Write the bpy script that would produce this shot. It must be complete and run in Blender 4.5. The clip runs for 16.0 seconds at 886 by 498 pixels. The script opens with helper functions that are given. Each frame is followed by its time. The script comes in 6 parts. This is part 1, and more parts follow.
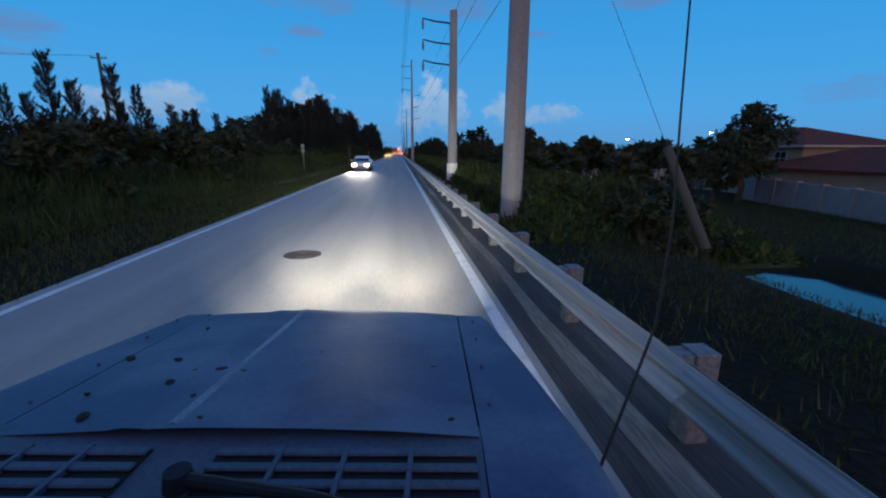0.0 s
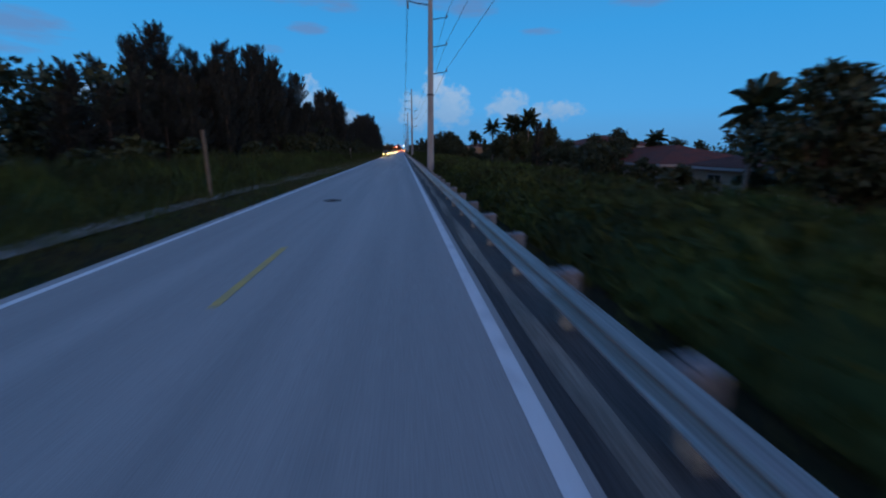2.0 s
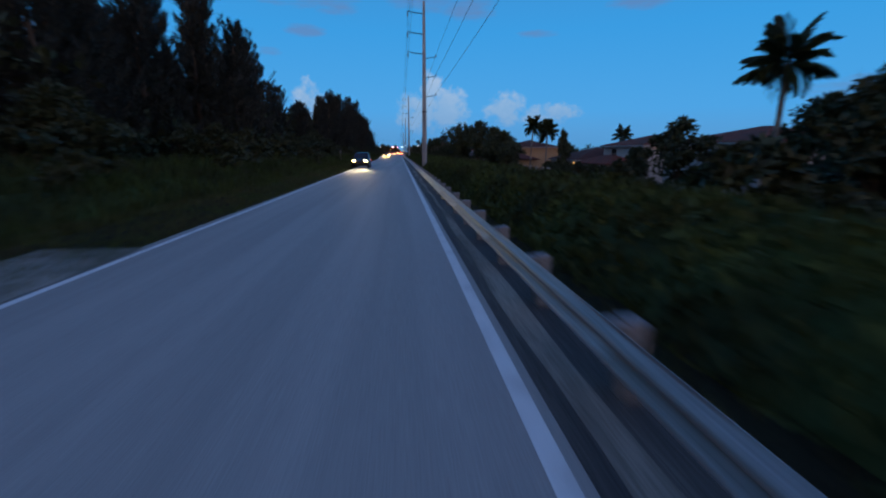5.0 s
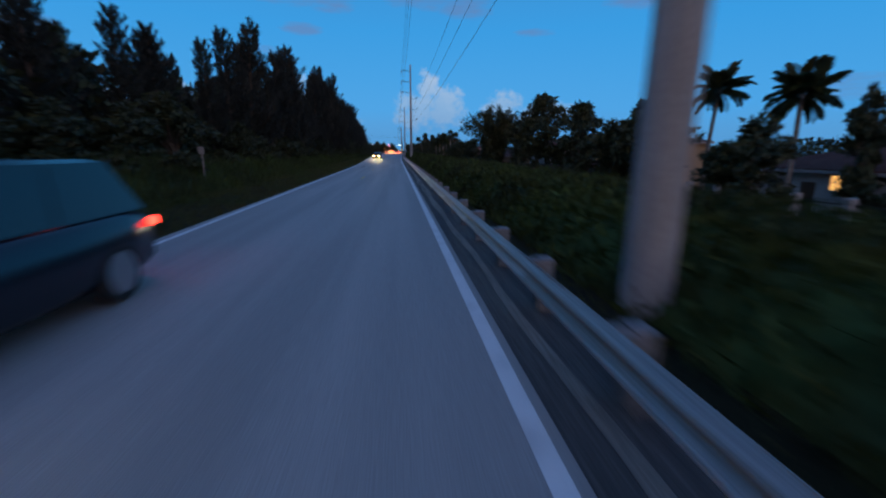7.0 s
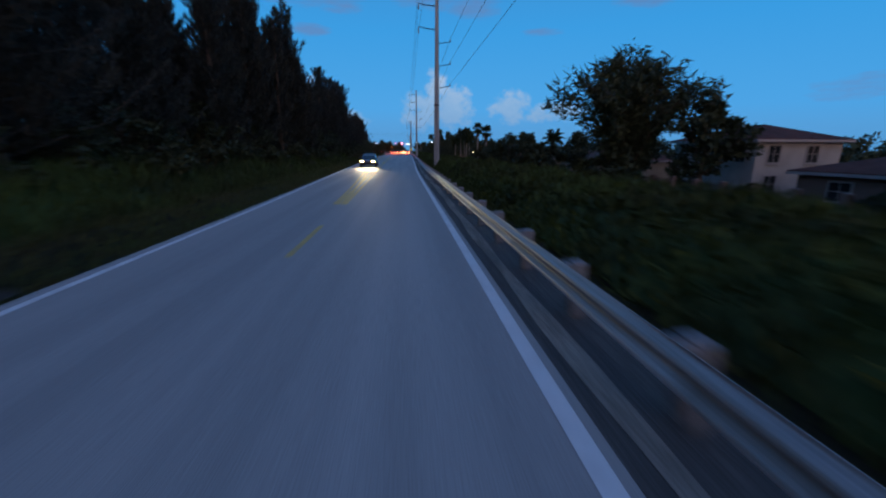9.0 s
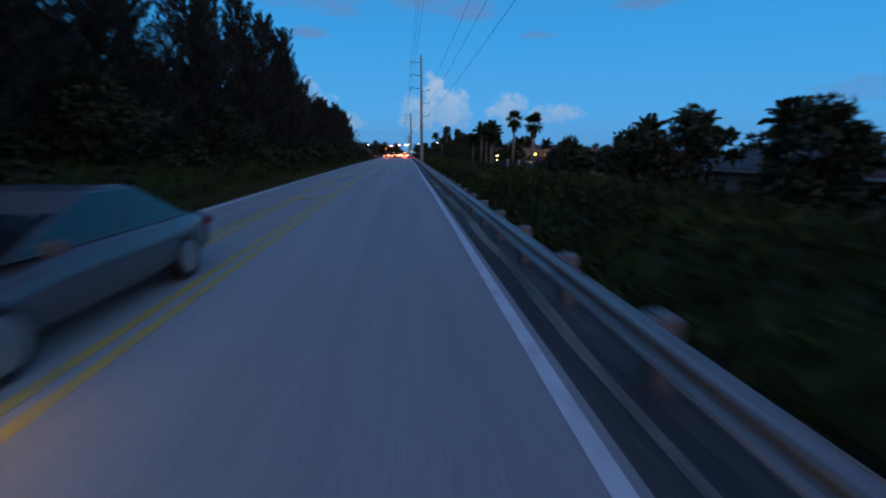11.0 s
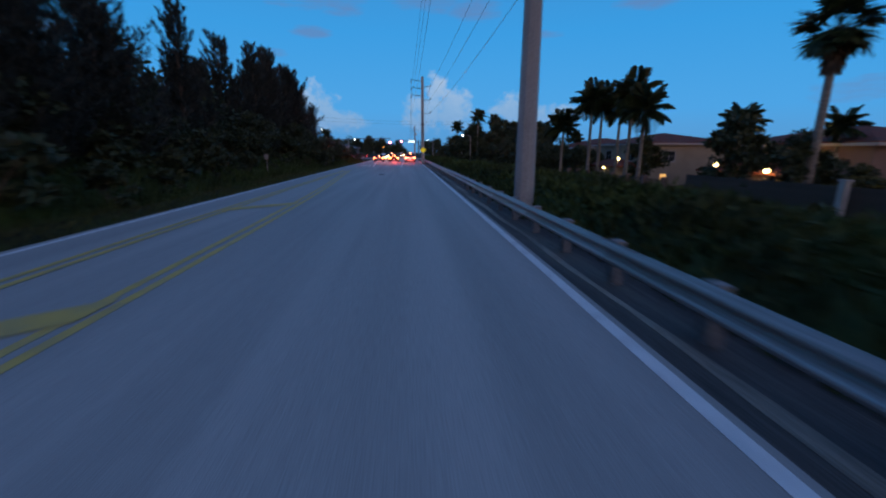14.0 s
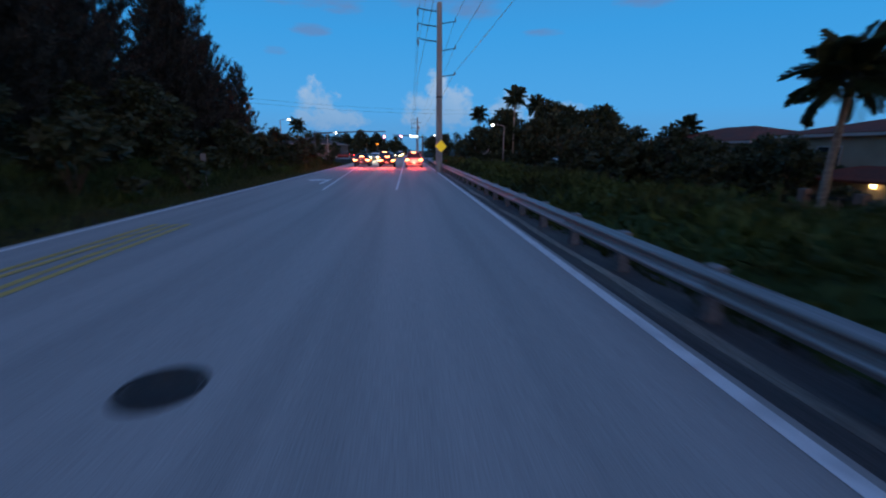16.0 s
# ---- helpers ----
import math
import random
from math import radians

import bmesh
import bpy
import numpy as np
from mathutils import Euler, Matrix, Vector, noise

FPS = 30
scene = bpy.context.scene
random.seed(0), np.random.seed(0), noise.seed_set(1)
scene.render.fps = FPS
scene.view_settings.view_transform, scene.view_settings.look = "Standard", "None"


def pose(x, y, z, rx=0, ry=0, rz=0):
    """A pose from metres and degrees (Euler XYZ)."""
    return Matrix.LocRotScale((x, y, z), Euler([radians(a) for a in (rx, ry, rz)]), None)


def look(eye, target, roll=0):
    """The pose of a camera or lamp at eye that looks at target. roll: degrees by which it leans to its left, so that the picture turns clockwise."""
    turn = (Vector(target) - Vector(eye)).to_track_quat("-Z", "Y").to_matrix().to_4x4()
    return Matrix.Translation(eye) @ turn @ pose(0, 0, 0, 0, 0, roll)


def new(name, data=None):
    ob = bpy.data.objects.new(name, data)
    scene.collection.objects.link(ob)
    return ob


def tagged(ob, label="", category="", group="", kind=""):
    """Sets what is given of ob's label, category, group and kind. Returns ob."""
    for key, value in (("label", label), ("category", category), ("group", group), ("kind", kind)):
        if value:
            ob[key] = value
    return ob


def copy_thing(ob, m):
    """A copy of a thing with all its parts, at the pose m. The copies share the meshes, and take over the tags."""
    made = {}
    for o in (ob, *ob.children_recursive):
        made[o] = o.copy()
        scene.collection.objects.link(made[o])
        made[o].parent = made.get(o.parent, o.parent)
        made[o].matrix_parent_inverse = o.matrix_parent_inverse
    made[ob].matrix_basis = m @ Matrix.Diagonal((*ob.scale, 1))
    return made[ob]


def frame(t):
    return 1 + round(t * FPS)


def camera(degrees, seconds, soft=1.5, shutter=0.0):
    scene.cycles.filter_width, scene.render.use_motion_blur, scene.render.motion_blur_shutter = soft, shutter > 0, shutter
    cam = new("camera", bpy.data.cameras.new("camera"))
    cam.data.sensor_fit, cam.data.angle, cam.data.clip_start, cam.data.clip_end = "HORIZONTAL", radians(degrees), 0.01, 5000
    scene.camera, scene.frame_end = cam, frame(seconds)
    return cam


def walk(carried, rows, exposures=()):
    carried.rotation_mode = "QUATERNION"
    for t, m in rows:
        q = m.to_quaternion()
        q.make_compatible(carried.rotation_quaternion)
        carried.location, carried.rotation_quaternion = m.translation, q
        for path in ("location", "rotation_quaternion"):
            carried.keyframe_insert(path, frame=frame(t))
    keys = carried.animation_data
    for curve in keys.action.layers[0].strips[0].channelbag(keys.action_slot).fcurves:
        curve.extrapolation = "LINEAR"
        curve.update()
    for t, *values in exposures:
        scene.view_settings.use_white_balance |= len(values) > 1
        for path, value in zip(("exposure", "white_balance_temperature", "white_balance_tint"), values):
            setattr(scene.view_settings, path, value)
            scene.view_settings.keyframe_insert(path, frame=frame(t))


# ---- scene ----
# ---------------------------------------------------------------- camera
LENS = 94.9
cam = camera(LENS, 16.0, soft=2.1, shutter=0.35)
EYE = 1.8
# seconds, sideways, along the road, yaw, pitch
PATH = [
    (0.0, -0.05, 0.0, -6.05, -13.37), (0.034, -0.05, 0.0, -6.05, -13.37), (0.2, -0.04, 3.6, -6.05, -13.37), (0.5, 0.0, 11.0, -6.12, -13.35), (1.0, 0.03, 22.0, -6.07, -13.33),
    (1.5, 0.05, 33.0, -5.87, -13.49), (2.0, 0.1, 44.0, -5.68, -13.7), (2.5, 0.11, 55.0, -5.91, -13.38), (3.0, 0.12, 66.0, -5.67, -13.64), (3.5, 0.12, 77.0, -5.75, -13.33),
    (4.0, 0.12, 88.0, -5.96, -13.43), (5.2, 0.12, 114.4, -6.0, -13.45), (6.5, 0.12, 143.0, -6.18, -13.25), (7.0, 0.13, 154.0, -6.4, -13.6), (7.5, 0.08, 165.0, -6.24, -13.33),
    (8.0, 0.08, 176.0, -5.58, -13.58), (8.5, -0.08, 187.0, -5.49, -13.68), (9.0, -0.1, 198.0, -5.38, -13.62), (10.2, -0.05, 224.2, -5.6, -13.5), (11.5, 0.0, 252.0, -5.72, -13.22),
    (12.0, 0.0, 262.6, -5.6, -13.43), (12.5, 0.0, 273.0, -5.45, -13.52), (13.0, 0.0, 283.0, -5.4, -13.83), (13.5, 0.0, 292.6, -5.38, -13.87), (14.0, 0.0, 301.6, -5.3, -13.34),
    (14.5, 0.0, 310.0, -5.35, -13.6), (15.0, 0.0, 318.2, -5.4, -13.83), (15.5, 0.0, 326.0, -5.38, -13.82), (16.0, 0.0, 333.5, -5.3, -13.57),
]
walk(cam, [(t, pose(x, y, EYE, 90 + p, -0.3, w)) for t, x, y, w, p in PATH])

# ---------------------------------------------------------------- light
world = bpy.data.worlds.new("dusk")
scene.world = world
world.use_nodes = True
wt = world.node_tree
wt.nodes.clear()


def wnode(kind, **props):
    n = wt.nodes.new(kind)
    for k, v in props.items():
        setattr(n, k, v)
    return n


def wmath(op, a, b=None):
    n = wnode("ShaderNodeMath", operation=op)
    for i, v in enumerate((a, b)):
        if v is None:
            continue
        if isinstance(v, (int, float)):
            n.inputs[i].default_value = v
        else:
            wt.links.new(v, n.inputs[i])
    return n.outputs[0]


def wramp(fac, stops):
    n = wnode("ShaderNodeValToRGB")
    el = n.color_ramp.elements
    while len(el) < len(stops):
        el.new(0.5)
    for e, (p, c) in zip(el, stops):
        e.position, e.color = p, (*c, 1)
    wt.links.new(fac, n.inputs[0])
    return n.outputs[0]


def wmix(fac, a, b):
    n = wnode("ShaderNodeMix", data_type="RGBA")
    wt.links.new(fac, n.inputs[0])
    for s, v in ((6, a), (7, b)):
        if isinstance(v, tuple):
            n.inputs[s].default_value = (*v, 1)
        else:
            wt.links.new(v, n.inputs[s])
    return n.outputs[2]


coord = wnode("ShaderNodeTexCoord").outputs["Generated"]
split = wnode("ShaderNodeSeparateXYZ")
wt.links.new(coord, split.inputs[0])
sx, sy, sz = split.outputs
# clear dusk blue, paler to the horizon; the sun has set behind the camera
blue = wramp(sz, [(0.0, (0.084, 0.31, 0.62)), (0.09, (0.046, 0.345, 0.77)), (0.25, (0.024, 0.31, 0.74)),
                  (0.5, (0.036, 0.21, 0.53)), (1.0, (0.075, 0.14, 0.40))])
west = wramp(sz, [(0.0, (1.2, 0.62, 0.42)), (0.2, (0.72, 0.52, 0.52)), (0.55, (0.28, 0.30, 0.52)), (1.0, (0.075, 0.14, 0.40))])
back = wnode("ShaderNodeClamp")
wt.links.new(wmath("MULTIPLY", wmath("SUBTRACT", -0.05, sy), 1.3), back.inputs[0])
clear = wmix(back.outputs[0], blue, west)
# cumulus low over the horizon and thin dark wisps higher up
flat = wnode("ShaderNodeCombineXYZ")
wt.links.new(wmath("ARCTAN2", sx, sy), flat.inputs[0])
wt.links.new(wmath("MULTIPLY", sz, 1.25), flat.inputs[1])


def wnoise(scale, detail, rough, stretch):
    m = wnode("ShaderNodeMapping")
    m.inputs["Scale"].default_value = stretch
    m.inputs["Location"].default_value = (3.1, 0.4, 1.7)
    wt.links.new(flat.outputs[0], m.inputs[0])
    n = wnode("ShaderNodeTexNoise")
    n.inputs["Scale"].default_value, n.inputs["Detail"].default_value, n.inputs["Roughness"].default_value = scale, detail, rough
    wt.links.new(m.outputs[0], n.inputs[0])
    return n.outputs[0]


def wspot(az, el, wide, tall):
    """1 in the middle of an ellipse of sky, falling to 0 at its rim (radians)."""
    a = wmath("DIVIDE", wmath("SUBTRACT", wmath("ARCTAN2", sx, sy), az), wide)
    b = wmath("DIVIDE", wmath("SUBTRACT", sz, el), tall)
    return wmath("SUBTRACT", 1.0, wmath("ADD", wmath("MULTIPLY", a, a), wmath("MULTIPLY", b, b)))


CUMULUS = [(0.077, 0.140, 0.030, 0.045), (0.100, 0.095, 0.075, 0.060), (0.038, 0.092, 0.05, 0.05), (0.250, 0.097, 0.055, 0.042), (0.35, 0.082, 0.09, 0.026),
           (-0.465, 0.095, 0.075, 0.045), (-0.57, 0.085, 0.060, 0.035), (-0.19, 0.100, 0.050, 0.055), (-0.17, 0.070, 0.10, 0.035),
           (1.3, 0.11, 0.2, 0.06), (-1.4, 0.10, 0.25, 0.06)]
WISPS = [(-0.17, 0.300, 0.13, 0.028), (0.06, 0.315, 0.10, 0.035), (0.16, 0.296, 0.075, 0.026), (0.53, 0.285, 0.11, 0.016), (-0.66, 0.195, 0.085, 0.032), (-0.70, 0.155, 0.06, 0.014),
         (-0.268, 0.200, 0.035, 0.011), (-0.20, 0.245, 0.05, 0.014), (0.87, 0.105, 0.09, 0.024), (0.32, 0.245, 0.05, 0.010), (1.5, 0.2, 0.3, 0.04), (-1.4, 0.22, 0.3, 0.04)]
mass = None
for spot in CUMULUS:
    s = wspot(*spot)
    mass = s if mass is None else wmath("MAXIMUM", mass, s)
puff = wnoise(24.0, 7.0, 0.66, (1.0, 1.0, 1.0))
lump = wmath("ADD", mass, wmath("MULTIPLY", wmath("SUBTRACT", puff, 0.52), 3.4))
cover = wramp(lump, [(0.10, (0, 0, 0)), (0.75, (1, 1, 1))])
shade = wramp(wmath("ADD", wmath("MULTIPLY", sz, 4.5), wmath("MULTIPLY", puff, 0.5)), [(0.35, (0.15, 0.33, 0.60)), (0.70, (0.25, 0.42, 0.66)), (0.98, (0.42, 0.53, 0.70))])
sky = wmix(wmath("MULTIPLY", cover, 0.75), clear, shade)
thin = None
for spot in WISPS:
    q = wspot(*spot)
    thin = q if thin is None else wmath("MAXIMUM", thin, q)
wisp = wnoise(9.0, 5.0, 0.62, (1.0, 3.5, 1.0))
veil = wramp(wmath("ADD", thin, wmath("MULTIPLY", wmath("SUBTRACT", wisp, 0.55), 3.0)), [(0.05, (0, 0, 0)), (0.95, (1, 1, 1))])
sky = wmix(wmath("MULTIPLY", veil, 0.62), sky, (0.115, 0.20, 0.42))
nish = wnode("ShaderNodeTexSky", sky_type="NISHITA", sun_disc=False, sun_elevation=radians(1.0), sun_rotation=radians(180))
bg1, bg2 = wnode("ShaderNodeBackground"), wnode("ShaderNodeBackground")
wt.links.new(sky, bg1.inputs[0])
wt.links.new(nish.outputs[0], bg2.inputs[0])
bg1.inputs[1].default_value, bg2.inputs[1].default_value = 1.0, 0.02
both = wnode("ShaderNodeAddShader")
wt.links.new(bg1.outputs[0], both.inputs[0])
wt.links.new(bg2.outputs[0], both.inputs[1])
wt.links.new(both.outputs[0], wnode("ShaderNodeOutputWorld").inputs[0])

# the afterglow of the set sun, wide and weak
glow = bpy.data.lights.new("afterglow", "SUN")
glow.energy, glow.angle, glow.color = 0.06, radians(50), (1.0, 0.84, 0.74)
new("afterglow", glow).matrix_world = look((0, 0, 60), (0, 60, 40))
scene.view_settings.exposure = 0.0

# ---------------------------------------------------------------- materials


def material(name, base, rough=0.8, metal=0.0, spread=0.25, scale=3.0, fine=60.0, bump=0.2, second=None, patch=0.5,
             emit=None, power=0.0, island=0.0, stretch=(1, 1, 1), gloss=0.5, depth=0.01):
    """A surface with variation at two scales, grain relief and, if asked, another tone in patches."""
    m = bpy.data.materials.new(name)
    m.use_nodes = True
    nt = m.node_tree
    b = nt.nodes["Principled BSDF"]
    b.inputs["Roughness"].default_value, b.inputs["Metallic"].default_value = rough, metal
    b.inputs["Specular IOR Level"].default_value = gloss
    co = nt.nodes.new("ShaderNodeTexCoord")
    mp = nt.nodes.new("ShaderNodeMapping")
    mp.inputs["Scale"].default_value = stretch
    nt.links.new(co.outputs["Object"], mp.inputs[0])

    def noisy(s, detail):
        n = nt.nodes.new("ShaderNodeTexNoise")
        n.inputs["Scale"].default_value, n.inputs["Detail"].default_value = s, detail
        nt.links.new(mp.outputs[0], n.inputs[0])
        return n.outputs[0]

    big, small = noisy(scale, 4), noisy(fine, 3)
    ramp = nt.nodes.new("ShaderNodeValToRGB")
    other = second or tuple(c * (1 - spread) for c in base)
    ramp.color_ramp.elements[0].position, ramp.color_ramp.elements[1].position = patch - 0.14, patch + 0.14
    ramp.color_ramp.elements[0].color, ramp.color_ramp.elements[1].color = (*other, 1), (*base, 1)
    nt.links.new(big, ramp.inputs[0])
    val = nt.nodes.new("ShaderNodeHueSaturation")
    nt.links.new(ramp.outputs[0], val.inputs["Color"])
    rng = nt.nodes.new("ShaderNodeMapRange")
    rng.inputs[3].default_value, rng.inputs[4].default_value = 1 - spread, 1 + spread
    rng.inputs[1].default_value, rng.inputs[2].default_value = 0.3, 0.7
    nt.links.new(small, rng.inputs[0])
    out = rng.outputs[0]
    if island:
        geo = nt.nodes.new("ShaderNodeNewGeometry")
        r2 = nt.nodes.new("ShaderNodeMapRange")
        r2.inputs[3].default_value, r2.inputs[4].default_value = 1 - island, 1 + island
        nt.links.new(geo.outputs["Random Per Island"], r2.inputs[0])
        mul = nt.nodes.new("ShaderNodeMath")
        mul.operation = "MULTIPLY"
        nt.links.new(out, mul.inputs[0])
        nt.links.new(r2.outputs[0], mul.inputs[1])
        out = mul.outputs[0]
    nt.links.new(out, val.inputs["Value"])
    nt.links.new(val.outputs[0], b.inputs["Base Color"])
    if bump:
        bp = nt.nodes.new("ShaderNodeBump")
        bp.inputs["Strength"].default_value, bp.inputs["Distance"].default_value = bump, depth
        nt.links.new(small, bp.inputs["Height"])
        nt.links.new(bp.outputs[0], b.inputs["Normal"])
    if emit:
        b.inputs["Emission Color"].default_value, b.inputs["Emission Strength"].default_value = (*emit, 1), power
    return m


ASPHALT = material("worn_asphalt", (0.39, 0.37, 0.345), 0.72, scale=1.3, fine=110, bump=0.35, spread=0.13, second=(0.31, 0.295, 0.275), stretch=(1, 0.035, 1))
SHOULDER = material("shoulder_asphalt", (0.055, 0.052, 0.05), 0.9, scale=3.2, fine=60, bump=0.5, second=(0.115, 0.105, 0.09), spread=0.3, stretch=(1, 0.05, 1), patch=0.44)
WHITE_LINE = material("white_road_paint", (0.82, 0.82, 0.80), 0.6, scale=3, fine=120, spread=0.12, bump=0.2, second=(0.5, 0.5, 0.49), patch=0.36)
YELLOW_LINE = material("yellow_road_paint", (0.62, 0.42, 0.10), 0.6, scale=3, fine=120, spread=0.12, bump=0.2, second=(0.44, 0.33, 0.14), patch=0.44)
GRAVEL = material("pale_lime_rock", (0.31, 0.29, 0.255), 0.95, scale=0.6, fine=25, bump=0.7, second=(0.13, 0.125, 0.095), spread=0.3, depth=0.03, patch=0.52)
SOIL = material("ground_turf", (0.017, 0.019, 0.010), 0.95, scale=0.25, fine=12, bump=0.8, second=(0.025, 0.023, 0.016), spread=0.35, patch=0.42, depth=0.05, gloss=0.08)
GRASS = material("grass_blades", (0.050, 0.080, 0.020), 0.7, scale=0.5, fine=8, bump=0, second=(0.070, 0.072, 0.026), spread=0.25, island=0.35, gloss=0.2)
HEDGE = material("hedge_leaves", (0.062, 0.092, 0.024), 0.8, scale=0.4, fine=6, bump=0, second=(0.034, 0.045, 0.017), spread=0.25, island=0.4, gloss=0.12)
NEEDLES = material("pine_needles", (0.042, 0.048, 0.040), 0.7, scale=0.3, fine=5, bump=0, spread=0.3, island=0.35, gloss=0.2)
LEAVES = material("broad_leaves", (0.050, 0.066, 0.030), 0.65, scale=0.4, fine=5, bump=0, spread=0.3, island=0.4, gloss=0.3)
FROND = material("palm_frond", (0.036, 0.055, 0.02), 0.55, scale=0.6, fine=8, bump=0, spread=0.25, island=0.3, gloss=0.35)
BARK = material("bark", (0.12, 0.09, 0.065), 0.95, scale=1.2, fine=14, bump=0.9, spread=0.35, stretch=(1, 1, 0.25), depth=0.03)
PALM_BARK = material("palm_trunk_bark", (0.24, 0.22, 0.19), 0.9, scale=1.5, fine=9, bump=0.6, spread=0.25, stretch=(0.4, 0.4, 2.0), depth=0.02)
CONCRETE = material("pole_concrete", (0.37, 0.385, 0.39), 0.85, scale=0.9, fine=45, bump=0.4, second=(0.27, 0.278, 0.28), spread=0.18, stretch=(1, 1, 0.3))
WOOD = material("weathered_wood", (0.16, 0.13, 0.10), 0.9, scale=1.5, fine=22, bump=0.6, spread=0.3, stretch=(1, 1, 0.12))
ZINC = material("galvanized_steel", (0.40, 0.38, 0.385), 0.48, 0.5, scale=1.2, fine=30, bump=0.12, second=(0.27, 0.235, 0.215), spread=0.2, stretch=(1, 0.06, 2.5))
POST_WOOD = material("guardrail_timber", (0.23, 0.24, 0.25), 0.9, scale=2.0, fine=26, bump=0.6, second=(0.14, 0.145, 0.15), spread=0.3)
DARK_STEEL = material("dark_steel", (0.05, 0.05, 0.055), 0.5, 0.6, spread=0.2, bump=0.1)
WIRE = material("conductor", (0.06, 0.06, 0.065), 0.5, 0.7, spread=0.1, bump=0)
PORCELAIN = material("insulator_glaze", (0.18, 0.17, 0.17), 0.25, spread=0.1, bump=0)

# ---------------------------------------------------------------- building helpers


def part(name, bm, mat, parent=None, label="", smooth=False, m=None):
    me = bpy.data.meshes.new(name)
    bm.to_mesh(me)
    bm.free()
    for p in me.polygons:
        p.use_smooth = smooth
    me.materials.append(mat)
    ob = new(name, me)
    if parent is not None:
        ob.parent = parent
    if m is not None:
        ob.matrix_basis = m
    return tagged(ob, label)


def raw(name, verts, faces, mat, parent=None, label="", smooth=False):
    me = bpy.data.meshes.new(name)
    me.from_pydata([tuple(v) for v in verts], [], faces)
    if smooth:
        me.polygons.foreach_set("use_smooth", [True] * len(me.polygons))
    me.materials.append(mat)
    ob = new(name, me)
    if parent is not None:
        ob.parent = parent
    return tagged(ob, label)


def share(ob, name, m, parent):
    """Another object on the same mesh."""
    o = new(name, ob.data)
    o.parent = parent
    o.matrix_basis = m
    return o


def box(bm, x0, x1, y0, y1, z0, z1, bevel=0.0):
    r = bmesh.ops.create_cube(bm, size=1.0, matrix=Matrix.Translation(((x0 + x1) / 2, (y0 + y1) / 2, (z0 + z1) / 2)) @ Matrix.Diagonal((x1 - x0, y1 - y0, z1 - z0, 1)))
    if bevel:
        es = list({e for v in r["verts"] for e in v.link_edges})
        bmesh.ops.bevel(bm, geom=es, offset=bevel, segments=1, affect="EDGES", profile=0.7)


def boxm(*a, bevel=0.0):
    bm = bmesh.new()
    box(bm, *a, bevel=bevel)
    return bm


def tube(bm, points, radii, sides=8, cap=True):
    """A tapered tube along points."""
    rings = []
    n = len(points)
    for i, p in enumerate(points):
        a, b = points[max(i - 1, 0)], points[min(i + 1, n - 1)]
        d = (Vector(b) - Vector(a)).normalized()
        u = d.cross(Vector((0.0, 0.0, 1.0)) if abs(d.z) < 0.9 else Vector((1.0, 0.0, 0.0))).normalized()
        v = d.cross(u)
        r = radii[i] if isinstance(radii, (list, tuple)) else radii
        rings.append([bm.verts.new(Vector(p) + (u * math.cos(k * math.tau / sides) + v * math.sin(k * math.tau / sides)) * r) for k in range(sides)])
    for a, b in zip(rings, rings[1:]):
        for k in range(sides):
            bm.faces.new((a[k], b[k], b[(k + 1) % sides], a[(k + 1) % sides]))
    if cap:
        bm.faces.new(rings[0])
        bm.faces.new(rings[-1][::-1])
    return bm


def tubem(points, radii, sides=8):
    bm = tube(bmesh.new(), points, radii, sides)
    bmesh.ops.recalc_face_normals(bm, faces=bm.faces)
    return bm


def thing(name, x, y, z=0.0, rz=0.0, **tags):
    e = new(name)
    e.empty_display_size = 0.2
    e.matrix_basis = pose(x, y, z, 0, 0, rz)
    return tagged(e, **tags)


def strip(name, left, right, y0, y1, z, mat, step=4.0, thick=0.0, parent=None):
    """A sheet along the road between two edge functions of y."""
    n = max(2, int((y1 - y0) / step) + 1)
    ys = np.linspace(y0, y1, n)
    vs, fs = [], []
    for y in ys:
        vs += [(left(y), y, z), (right(y), y, z)]
    for i in range(n - 1):
        fs.append((2 * i, 2 * i + 1, 2 * i + 3, 2 * i + 2))
    return raw(name, vs, fs, mat, parent)


# ---------------------------------------------------------------- plan of the road


def smooth_interp(y, ys, xs):
    return float(np.mean(np.interp(y + np.linspace(-9, 9, 7), ys, xs)))


def right_line(y):
    return smooth_interp(y, [235, 255, 277, 300, 325, 365, 420], [1.0, 1.38, 1.66, 2.1, 2.4, 2.8, 3.2])


def left_line(y):
    return smooth_interp(y, [205, 262, 300, 345], [-4.55, -6.4, -7.0, -7.3])


def rail_face(y):
    return right_line(y) + 0.5


ROAD_END = 425.0


def rough_ground(x, y):
    """Height of the ground: a low bank beside the road, a canal by the start."""
    far = min(1.0, max(0.0, (abs(x + 1.8) - 4.0) / 8.0))
    z = -0.06 + 0.10 * far * noise.noise((x * 0.11, y * 0.11, 0.3)) + 0.05 * far * noise.noise((x * 0.5, y * 0.5, 1.3))
    if x > 7.5:
        z -= float(np.interp(y, [10, 30], [1.25, 2.1])) * min(1.0, (x - 7.5) / 5.5)
    if 5.4 < x < 13.0 and y < 15:
        a = min(1.0, (x - 5.4) / 3.6) * min(1.0, max(0.0, (12.8 - x) / 1.6))
        z -= (2.1 - 1.25 * max(0.0, min(1.0, (x - 7.5) / 5.5))) * a * min(1.0, max(0.0, (12.0 - y) / 2.5))
    return z


